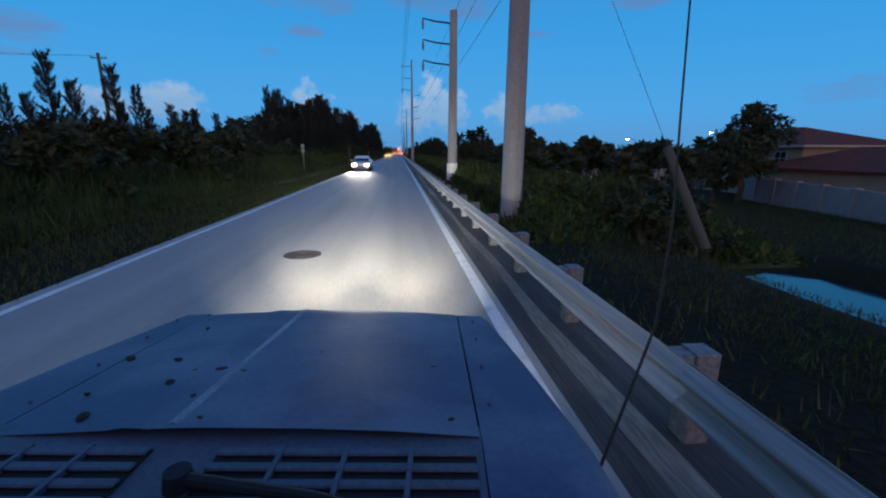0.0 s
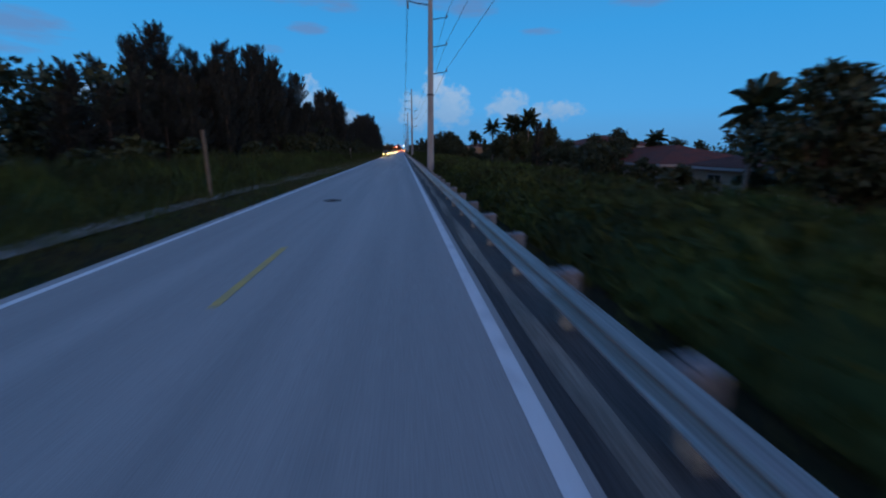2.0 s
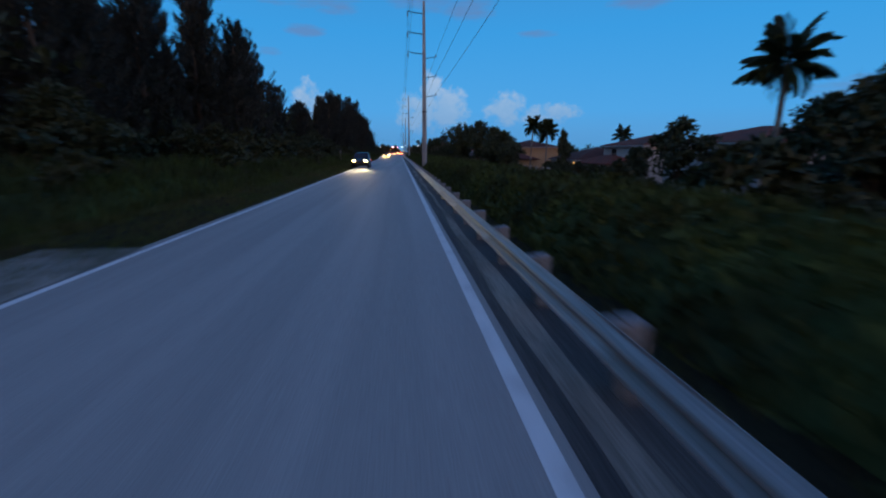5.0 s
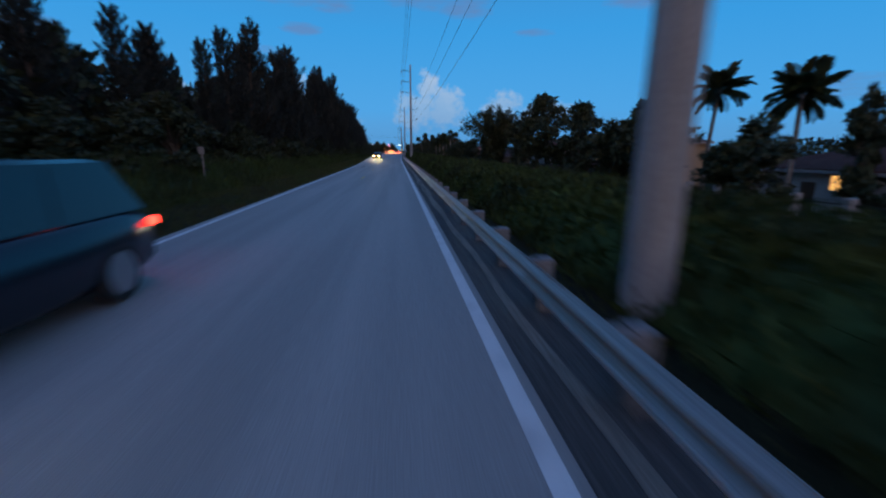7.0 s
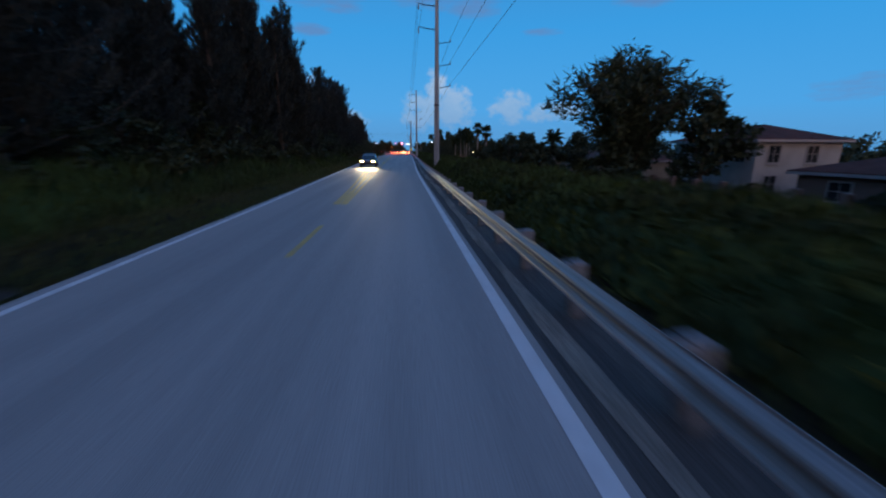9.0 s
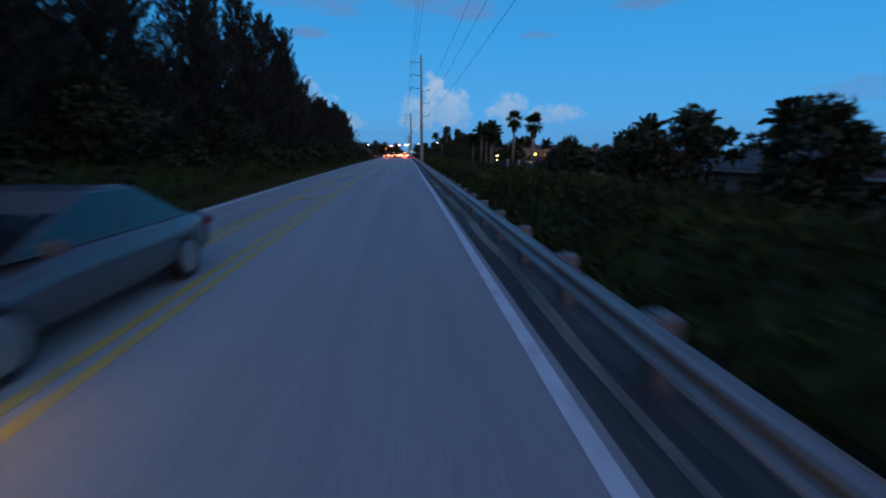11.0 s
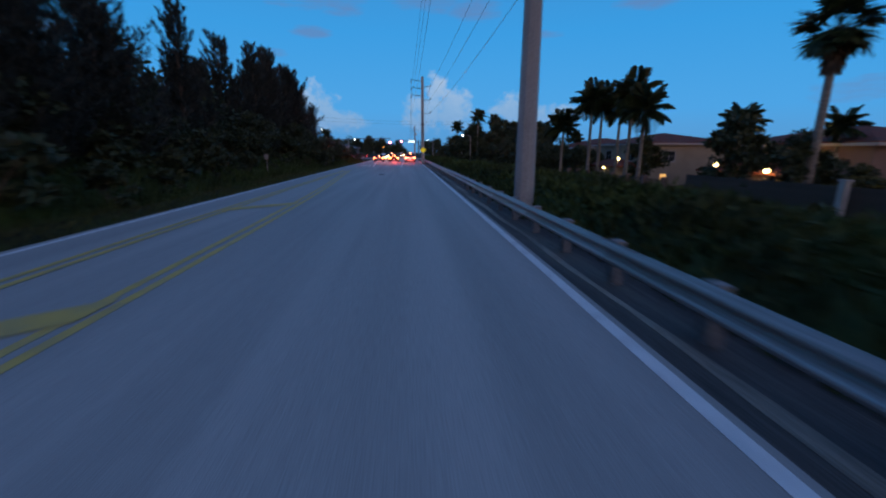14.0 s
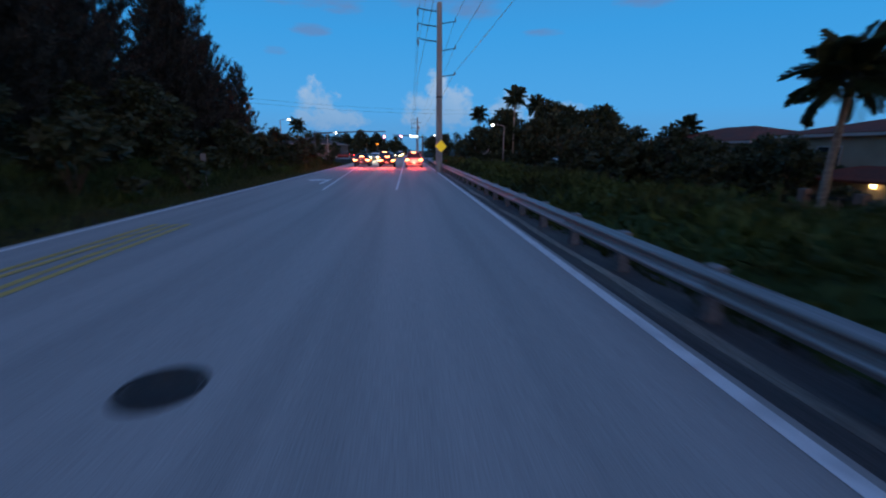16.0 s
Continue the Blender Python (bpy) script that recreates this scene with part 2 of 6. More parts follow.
def build_ground():
    xs = np.concatenate([[-2500, -900, -300, -120, -70, -45], np.arange(-30, -4.9, 2.0), [-1.0, 2.0], np.arange(3.2, 18.1, 0.8), [22, 28, 36, 50, 80, 140, 400, 1000, 2500]])
    ys = np.concatenate([[-1500, -400, -120, -60], np.arange(-30, 30, 1.0), np.arange(30, 440, 6.0), [470, 520, 600, 800, 1200, 2500]])
    vs = [(x, y, rough_ground(x, y) if -45 < y < 440 and abs(x) < 60 else (-2.16 if x > 20 and y < 440 else -0.06)) for y in ys for x in xs]
    n = len(xs)
    fs = [(j * n + i, j * n + i + 1, (j + 1) * n + i + 1, (j + 1) * n + i) for j in range(len(ys) - 1) for i in range(n - 1)]
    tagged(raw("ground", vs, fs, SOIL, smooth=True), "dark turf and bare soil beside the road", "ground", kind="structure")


build_ground()
tagged(strip("road", lambda y: left_line(y) - 0.25, lambda y: right_line(y) + 0.16, -60, ROAD_END, 0.0, ASPHALT), "worn pale grey asphalt two-lane road", "road", kind="structure")
tagged(strip("shoulder", lambda y: right_line(y) + 0.16, lambda y: right_line(y) + 1.25, -60, ROAD_END, -0.012, SHOULDER), "narrow dark stained asphalt shoulder under the guardrail", "road shoulder", kind="structure")
SAND = material("washed_sand", (0.30, 0.265, 0.215), 0.95, scale=2.0, fine=40, bump=0.6, second=(0.12, 0.11, 0.095), spread=0.3, stretch=(1, 0.12, 1), patch=0.5)
tagged(strip("sand_streak", lambda y: right_line(y) + 0.37 + 0.05 * math.sin(y * 0.21) + 0.03 * math.sin(y * 1.3), lambda y: right_line(y) + 0.58 + 0.06 * math.sin(y * 0.17 + 2) + 0.03 * math.sin(y * 1.1), -60, ROAD_END, -0.007, SAND, 1.0), "pale washed-in sand along the dark shoulder", "sand", kind="structure")


# ---------------------------------------------------------------- guardrail


def w_profile():
    """Cross-section of the corrugated beam: (out towards the road, up)."""
    pts = []
    for k in range(15):
        u = k / 14
        pts.append((0.042 - 0.042 * math.cos(2 * math.tau * u), 0.31 * (u - 0.5)))
    return pts


RAIL_MID = 0.525
SPACING = 1.905


def build_guardrail():
    rail = thing("guardrail", 0, 0, label="galvanized corrugated steel guardrail on timber blocks and posts", category="guardrail")
    prof = w_profile()
    panel = None
    y = -21.0
    bm = bmesh.new()
    rows = []
    for yy in (0.0, 1.3, 2.6, 3.86):
        rows.append([bm.verts.new((-o, yy, u)) for o, u in prof])
    back = [[bm.verts.new((-o + 0.006, yy, u)) for o, u in prof] for yy in (0.0, 3.86)]
    for a, b in zip(rows, rows[1:]):
        for k in range(len(prof) - 1):
            bm.faces.new((a[k], a[k + 1], b[k + 1], b[k]))
    for k in range(len(prof) - 1):
        bm.faces.new((back[0][k], back[1][k], back[1][k + 1], back[0][k + 1]))
    for k in (0, len(prof) - 1):
        bm.faces.new((rows[0][k], rows[-1][k], back[1][k], back[0][k]))
    post = block = None
    i = 0
    while y < 392:
        x = rail_face(y)
        if i % 2 == 0:
            x2 = rail_face(y + 2 * SPACING)
            m = pose(x + 0.02 + 0.004 * (i % 4 > 1), y, RAIL_MID, 0, 0, -math.degrees(math.atan2(x2 - x, 2 * SPACING)))
            if panel is None:
                panel = part("rail_panel", bm, ZINC, rail, smooth=True, m=m)
            else:
                share(panel, "rail_panel", m, rail)
        lean = random.uniform(-1.5, 1.5)
        m = pose(x + 0.032, y + 0.3, 0, 0, lean, random.uniform(-2, 2))
        if post is None:
            block = part("block", boxm(0, 0.2, -0.075, 0.075, 0.36, 0.60, bevel=0.008), POST_WOOD, rail, "weathered timber offset block", m=m)
            post = part("post", boxm(0.202, 0.36, -0.085, 0.085, -0.3, 0.61, bevel=0.008), POST_WOOD, rail, "weathered timber post", m=m)
        else:
            share(block, "block", m, rail)
            share(post, "post", m, rail)
        y += SPACING
        i += 1


build_guardrail()

# ---------------------------------------------------------------- transmission poles
POLES = [(3.05, 11.1, 22.0), (3.2, 25.3, 9.6), (2.56, 79.3, 18.0), (3.05, 158.3, 17.4), (3.25, 240.5, 18.2), (3.5, 313.4, 17.4), (3.0, 369.5, 13.3), (3.9, 455.0, 11.0)]


def build_pole(x, y, top):
    p = thing("utility_pole", x, y, label="tall tapered grey concrete transmission pole behind the guardrail", category="utility pole", group="transmission poles")
    bm = bmesh.new()
    n = 12
    tube(bm, [(0, 0, -0.5 + (top + 0.5) * k / n) for k in range(n + 1)], [0.30 - (0.16 if top > 15 else 0.09) * k / n for k in range(n + 1)], 10)
    part("shaft", bm, CONCRETE, p)
    if top < 10:
        part("painted_base", tubem([(0, 0, 0.1), (0, 0, 1.15)], [0.335, 0.325], 14), WHITE_LINE, p, "white painted band round the foot")
    else:
        part("clamp", tubem([(0, 0, 6.1), (0, 0, 6.22)], [0.27, 0.268], 12), DARK_STEEL, p, "dark steel clamp band")
    for z in (top - 1.2, top - 3.2, top - 5.2):
        if top < 15:
            z = top - (top - z) * 0.55
        arm = part("arm", tubem([(-0.12, 0, z), (-1.1, 0, z + 0.08), (-1.75, 0, z + 0.22)], [0.05, 0.045, 0.035], 6), DARK_STEEL, p)
        part("insulator", tubem([(-1.75, 0, z + 0.22), (-1.75, 0, z - 0.05), (-1.75, 0, z - 0.35)], [0.03, 0.07, 0.05], 8), PORCELAIN, arm)
    for z in (11.9, 9.9, 7.9):
        if z < top - 0.3 and top > 12:
            br = part("bracket", tubem([(0.1, 0, z - 0.15), (0.9, 0, z), (1.3, 0, z + 0.05)], [0.04, 0.035, 0.03], 6), DARK_STEEL, p)
            part("insulator", tubem([(1.3, 0, z + 0.05), (1.3, 0, z + 0.3)], [0.06, 0.04], 8), PORCELAIN, br)
    return p


for px, py, top in POLES:
    build_pole(px, py, top)


def wire_span(a, b, sag=0.9, r=0.012):
    a, b = Vector(a), Vector(b)
    pts = []
    for k in range(13):
        u = k / 12
        q = a.lerp(b, u)
        q.z -= sag * 4 * u * (1 - u)
        pts.append(q)
    return tubem(pts, r, 4)


def build_wires():
    tall = [q for q in POLES if q[2] > 10]
    for dx, drop in ((-1.75, 1.33), (-1.75, 3.33), (-1.75, 5.33)):
        w = thing("power_line", 0, 0, label="thin dark overhead conductor strung between the poles", category="power line", group="overhead conductors")
        for a, b in zip(tall, tall[1:]):
            part("span", wire_span((a[0] + dx, a[1], a[2] - drop), (b[0] + dx, b[1], b[2] - drop), 1.1), WIRE, w)
    for z in (12.2, 10.2, 8.2):
        w = thing("power_line", 0, 0, label="thin dark overhead conductor strung between the poles", category="power line", group="overhead conductors")
        for a, b in zip(tall, tall[1:]):
            part("span", wire_span((a[0] + 1.3, a[1], z), (b[0] + 1.3, b[1], z), 0.6, 0.014), WIRE, w)


build_wires()


def guy_wire():
    g = thing("guy_wire", 0, 0, label="steel guy wire with a dull yellow plastic guard", category="guy wire")
    a, b = Vector((5.6, 6.6, -0.2)), Vector((4.0, 11.7, 9.0))
    part("strand", tubem([a, b], 0.005, 5), WIRE, g)
    part("guard", tubem([a.lerp(b, 0.03), a.lerp(b, 0.12), a.lerp(b, 0.23)], [0.10, 0.095, 0.085], 10), GUARD, g, "dull yellow plastic guard")


GUARD = material("guard_plastic", (0.07, 0.065, 0.04), 0.6, spread=0.15, bump=0.05)
guy_wire()

# ---------------------------------------------------------------- road markings
tagged(strip("edge_line", lambda y: right_line(y) - 0.075, lambda y: right_line(y) + 0.075, -60, 380, 0.005, WHITE_LINE), "solid white painted edge line", "road marking", kind="structure")
tagged(strip("edge_line", lambda y: left_line(y) - 0.06, lambda y: left_line(y) + 0.06, -60, 395, 0.005, WHITE_LINE), "solid white painted edge line", "road marking", kind="structure")


def gore_right(y):
    return smooth_interp(y, [212, 250, 285, 306, 318, 332, 344], [-2.2, -2.85, -3.3, -3.52, -3.8, -4.7, -5.7])


def gore_left(y):
    return smooth_interp(y, [212, 250, 285, 300, 320, 344], [-2.2, -4.1, -5.05, -5.45, -5.75, -6.0])


def path_bend(y):
    return float(np.interp(y, [64, 97], [0, 1]))


CAST_IRON = material("cast_iron", (0.035, 0.034, 0.035), 0.65, 0.4, scale=3, fine=40, bump=0.3, second=(0.06, 0.045, 0.035), spread=0.3)


def ring(bm, r0, r1, top, n):
    """A flat raised ring round the origin."""
    loops = []
    for r, z in ((r0, 0.0), (r0 + 0.003, top), (r1 - 0.003, top), (r1, 0.0)):
        loops.append([bm.verts.new((r * math.cos(k * math.tau / n), r * math.sin(k * math.tau / n), z)) for k in range(n)])
    for a, b in zip(loops, loops[1:]):
        for k in range(n):
            bm.faces.new((a[k], b[k], b[(k + 1) % n], a[(k + 1) % n]))
    bmesh.ops.recalc_face_normals(bm, faces=bm.faces)


def markings():
    for y in (37.0, 48.7, 180.8, 193.0, 205.0):
        tagged(strip("centre_dash", lambda v: -2.18, lambda v: -2.06, y, y + 3.0, 0.005, YELLOW_LINE, 3.0), "worn yellow painted centre dash", "road marking", "centre dashes", "structure")
    for f, lift in ((gore_right, 0.005), (gore_left, 0.010)):
        for o in (-0.13, 0.13):
            tagged(strip("yellow_line", lambda v, f=f, o=o: f(v) + o - 0.068, lambda v, f=f, o=o: f(v) + o + 0.068, 212, 344, lift, YELLOW_LINE), "yellow painted line round the painted median", "road marking", "median lines", "structure")
    for y in (257.2, 264.4, 273.5, 283.8, 294, 304.4, 314.6):
        a, b = gore_left(y), gore_right(y + 1.3)
        vs = [(a, y, 0.015), (b, y + 1.6, 0.015), (b, y + 2.35, 0.015), (a, y + 0.75, 0.015)]
        tagged(raw("hatch_bar", vs, [(0, 1, 2, 3)], YELLOW_LINE), "yellow hatch bar across the painted median", "road marking", "median bars", "structure")
    for x, k in ((-0.39, 0.008), (-3.80, -0.053)):
        tagged(strip("lane_line", lambda v, x=x, k=k: x - 0.06 + k * (v - 353), lambda v, x=x, k=k: x + 0.06 + k * (v - 353), 353, ROAD_END - 6, 0.005, WHITE_LINE, 4.0), "white painted line between the turning lanes", "road marking", "lane lines", "structure")
    bm = bmesh.new()
    for q in ([(-4.75, 356.6), (-4.75, 360.1), (-4.55, 360.1), (-4.55, 356.6)], [(-4.75, 359.2), (-5.4, 359.2), (-5.4, 360.1), (-4.75, 360.1)], [(-5.4, 358.6), (-6.0, 359.65), (-5.4, 360.7)]):
        bm.faces.new([bm.verts.new((x, y, 0.006)) for x, y in q])
    tagged(part("turn_arrow", bm, WHITE_LINE), "white painted left-turn arrow", "road marking", kind="structure")
    tagged(strip("dirt_path", lambda y: -7.7 + 1.15 * path_bend(y) + 0.25 * math.sin(y * 0.13), lambda y: -6.4 + 1.55 * path_bend(y) + 0.2 * math.sin(y * 0.17 + 1), 24, 118, 0.012, GRAVEL, 2.0), "pale lime-rock path beside the road", "path", kind="structure")
    for x, y in ((-1.8, 7.3), (-3.1, 151.5), (-3.5, 200.6), (-5.3, 203.2), (-2.7, 294.7), (-2.4, 59.0), (-1.9, 336.5)):
        t = thing("manhole_cover", x, y, 0, label="dark cast-iron manhole cover in the asphalt", category="manhole cover", group="manhole covers")
        part("cover", tubem([(0, 0, -0.03), (0, 0, 0.004)], 0.275, 28), CAST_IRON, t)
        bm = bmesh.new()
        ring(bm, 0.282, 0.325, 0.009, 36)
        part("frame_ring", bm, CAST_IRON, t, "worn iron ring round the cover")
        bm = bmesh.new()
        for r in (0.09, 0.16, 0.23):
            ring(bm, r - 0.012, r + 0.012, 0.009, 28)
        for k in range(12):
            a = k * math.tau / 12
            c, q = math.cos(a), math.sin(a)
            f = [(c * d - q * o, q * d + c * o, 0.0085) for d, o in ((0.105, -0.009), (0.215, -0.009), (0.215, 0.009), (0.105, 0.009))]
            bm.faces.new([bm.verts.new(v) for v in f])
        part("tread", bm, CAST_IRON, t, "raised cast tread pattern")


markings()

# ---------------------------------------------------------------- vegetation
rng = np.random.default_rng(7)


def unit(v):
    return v / np.maximum(np.linalg.norm(v, axis=1, keepdims=True), 1e-6)


def blades(name, base, along, length, width, mat, parent=None, label="", corners=4):
    """Leaves: one pointed quad (or triangle) each, from base along a direction."""
    n = len(base)
    along = unit(along)
    side = unit(np.cross(along, unit(rng.normal(size=(n, 3)))))
    length, width = np.broadcast_to(length, n)[:, None], np.broadcast_to(width, n)[:, None]
    mid = base + along * length * 0.5
    c = corners
    if c == 4:
        v = np.stack([base, mid + side * width * 0.5, base + along * length, mid - side * width * 0.5], 1).reshape(-1, 3)
    else:
        v = np.stack([base - side * width * 0.5, base + side * width * 0.5, base + along * length], 1).reshape(-1, 3)
    me = bpy.data.meshes.new(name)
    me.vertices.add(n * c)
    me.vertices.foreach_set("co", v.astype(np.float32).ravel())
    me.loops.add(n * c)
    me.loops.foreach_set("vertex_index", np.arange(n * c, dtype=np.int32))
    me.polygons.add(n)
    me.polygons.foreach_set("loop_start", np.arange(0, n * c, c, dtype=np.int32))
    me.update(calc_edges=True)
    me.materials.append(mat)
    ob = new(name, me)
    if parent is not None:
        ob.parent = parent
    return tagged(ob, label)


def casuarina(height, spread, dense, label):
    """A feathery Australian pine: a straight trunk, upswept branches that each end in a narrow upright plume."""
    t = thing("pine_tree", 0, -900, label=label, category="tree", group="roadside pines")
    bm = bmesh.new()
    bend = rng.normal(size=2) * 0.02 * height
    pts = [(bend[0] * u * u, bend[1] * u * u, height * u) for u in np.linspace(0, 0.97, 9)]
    tube(bm, pts, [0.016 * height * (1 - 0.93 * u) + 0.012 for u in np.linspace(0, 1, 9)], 7)
    base, along, length, width = [], [], [], []
    n = int(105 * dense)
    big = 0.45 + height / 26
    for i in range(n):
        u = 0.08 + 0.84 * (i + rng.random()) / n
        az = i * 2.39996 + rng.normal() * 0.5
        reach = spread * height * (0.98 - u) ** 0.7 * rng.choice([0.4, 0.65, 0.85, 1.3], p=[0.25, 0.3, 0.28, 0.17]) * rng.uniform(0.8, 1.2) + 0.3 * big
        rise = rng.uniform(0.45, 1.0) + 0.5 * u
        out = np.array([math.cos(az), math.sin(az), 0.0])
        root = np.array([bend[0] * u * u, bend[1] * u * u, height * u])

        def limb(q):
            q = np.atleast_1d(q)[:, None]
            return root + out * reach * q ** 0.85 + np.array([0, 0, rise * reach]) * q ** 1.5

        if i % 2 == 0:
            a, b, c = limb(np.array([0.0, 0.5, 1.0]))
            tube(bm, [tuple(a), tuple(b), tuple(c)], [0.005 * height * (1 - u) + 0.014, 0.02, 0.006], 3, cap=False)
        # the plume thins out to a point at the branch's tip
        k = int(45 + 62 * min(1.8, reach / big))
        q = 0.16 + 0.86 * rng.random(k) ** 0.8
        fat = 0.10 * (reach + 1.2 * big) * np.sin(math.pi * np.clip(0.08 + 0.84 * q, 0, 1)) ** 0.8
        p = limb(q) + unit(rng.normal(size=(k, 3))) * (fat * rng.random(k) ** 0.5)[:, None]
        way = limb(q + 0.05) - limb(q)
        base.append(p)
        along.append(unit(way) + rng.normal(size=(k, 3)) * 0.55 + np.array([0, 0, 0.3]))
        length.append(rng.uniform(0.2, 0.52, k) * big)
        width.append(rng.uniform(0.03, 0.075, k) * big)
    part("trunk", bm, BARK, t)
    blades("crown", np.concatenate(base), np.concatenate(along), np.concatenate(length), np.concatenate(width), NEEDLES, t, corners=3)
    return t


def broadleaf(height, spread, clumps, label, low=0.3, cat="tree", name="leafy_tree", leaf=0.37):
    """A broad-leaved tree: trunk, forked limbs, clumps of leaves with gaps between."""
    t = thing(name, 0, -900, label=label, category=cat, group="leafy trees" if cat == "tree" else "bushes")
    bm = bmesh.new()
    fork = height * low
    tube(bm, [(0, 0, -0.2), (0.04 * height, 0, fork * 0.6), (0.02 * height, 0.02 * height, fork)], [0.035 * height, 0.028 * height, 0.022 * height], 8)
    base, along, size = [], [], []
    for i in range(clumps):
        az = rng.random() * math.tau
        u = rng.random() ** 0.8
        z = fork + (height - fork) * u
        r = spread * math.sqrt(max(0.05, 1 - (2 * u - 0.85) ** 2)) * rng.uniform(0.25, 1.0)
        c = np.array([math.cos(az) * r, math.sin(az) * r, z])
        if i % 2 == 0:
            tube(bm, [(0.02 * height, 0.02 * height, fork * 0.95), tuple(c * np.array([0.45, 0.45, 0.5]) + np.array([0, 0, fork * 0.5])), tuple(c)], [0.012 * height, 0.007 * height, 0.01], 4, cap=False)
        k = rng.integers(66, 100)
        q = unit(rng.normal(size=(k, 3))) * (rng.random((k, 1)) ** 0.4) * np.array([1.0, 1.0, 0.7]) * height * rng.uniform(0.07, 0.13)
        base.append(c + q)
        along.append(q + rng.normal(size=(k, 3)) * 0.4)
        size.append(rng.uniform(0.7, 1.4, k) * leaf * 0.95)
    part("trunk", bm, BARK, t)
    size = np.concatenate(size)
    blades("crown", np.concatenate(base), np.concatenate(along), size, size * 0.8, LEAVES, t, corners=3)
    return t


def bamboo(height, label):
    """A tall clump of arching leafy canes."""
    t = thing("bamboo_clump", 0, -900, label=label, category="bamboo")
    bm = bmesh.new()
    base, along = [], []
    for i in range(110):
        az, out = i * 2.39996, 0.06 + 0.46 * (i % 11) / 10
        top = height * (1.0 - 0.55 * (out - 0.06)) * rng.uniform(0.8, 1.0)
        pts = [np.array([math.cos(az) * out * height * u ** 1.8 + math.cos(az) * 0.5, math.sin(az) * out * height * u ** 1.8, top * (u - 0.22 * u ** 5)]) for u in np.linspace(0, 1, 7)]
        tube(bm, [tuple(p) for p in pts], [0.05, 0.045, 0.04, 0.03, 0.022, 0.016, 0.006], 3, cap=False)
        for k in range(125):
            u = rng.uniform(0.15, 1.0) * 6
            j = min(5, int(u))
            base.append(pts[j] + (pts[j + 1] - pts[j]) * (u - j) + rng.normal(size=3) * 0.22)
            along.append(np.array([math.cos(az), math.sin(az), 0.1]) + rng.normal(size=3) * 0.7)
    tagged(part("cane", bm, BARK, t, "dense green canes"), "dense green canes", kind="stuff")
    n = len(base)
    blades("crown", np.array(base), np.array(along), rng.uniform(0.42, 0.9, n), rng.uniform(0.10, 0.21, n), LEAVES, t, corners=3)
    return t


def frond_mesh(length, droop, pairs=34, leaflet=0.62):
    """One feather leaf, lying along +x from its stalk."""
    vs, fs = [], []

    def spine(u):
        return Vector((length * (u - 0.12 * u * u), 0, length * (0.42 * u - droop * u * u)))

    for k in range(10):
        u0, u1 = k / 10, (k + 1) / 10
        w0, w1 = 0.035 * (1 - 0.9 * u0), 0.035 * (1 - 0.9 * u1)
        b = len(vs)
        for u, w in ((u0, w0), (u1, w1)):
            p = spine(u)
            vs += [p + Vector((0, w, 0)), p + Vector((0, -w, 0)), p + Vector((0, 0, -w))]
        for i in range(3):
            fs.append((b + i, b + (i + 1) % 3, b + 3 + (i + 1) % 3, b + 3 + i))
    for k in range(pairs):
        u = 0.14 + 0.86 * k / (pairs - 1)
        p = spine(u)
        size = leaflet * (0.45 + 1.1 * math.sin(math.pi * min(1, 0.12 + 0.83 * u)) * 0.75)
        for side in (-1, 1):
            b = len(vs)
            q = p + Vector((size * 0.55, side * size * 0.8, -size * random.uniform(0.25, 0.6)))
            vs += [p, (p + q) / 2 + Vector((0.055, 0, 0.03)), q, (p + q) / 2 - Vector((0.055, 0, 0.03))]
            fs.append((b, b + 1, b + 2, b + 3))
    me = bpy.data.meshes.new("frond")
    me.from_pydata([tuple(v) for v in vs], [], fs)
    me.materials.append(FROND)
    return me


def fan_mesh(length):
    """One fan leaf on a stalk along +x."""
    vs, fs = [(0, 0.02, 0), (0, -0.02, 0), (length * 0.55, -0.012, length * 0.1), (length * 0.55, 0.012, length * 0.1)], [(0, 1, 2, 3)]
    c = Vector((length * 0.52, 0, length * 0.1))
    for k in range(17):
        a = radians(-115 + 230 * k / 16)
        tip = c + Vector((math.cos(a), math.sin(a), 0.1 * math.cos(5 * a) - 0.18)) * length * random.uniform(0.42, 0.55)
        s = Vector((-math.sin(a), math.cos(a), 0)) * 0.05 * length
        b = len(vs)
        vs += [tuple(c), tuple((c + tip) / 2 + s), tuple(tip), tuple((c + tip) / 2 - s)]
        fs.append((b, b + 1, b + 2, b + 3))
    me = bpy.data.meshes.new("frond")
    me.from_pydata(vs, [], fs)
    me.materials.append(FROND)
    return me


FEATHER = [frond_mesh(2.05, 0.55), frond_mesh(1.9, 0.75), frond_mesh(2.15, 0.38)]
FAN = [fan_mesh(1.45), fan_mesh(1.25)]


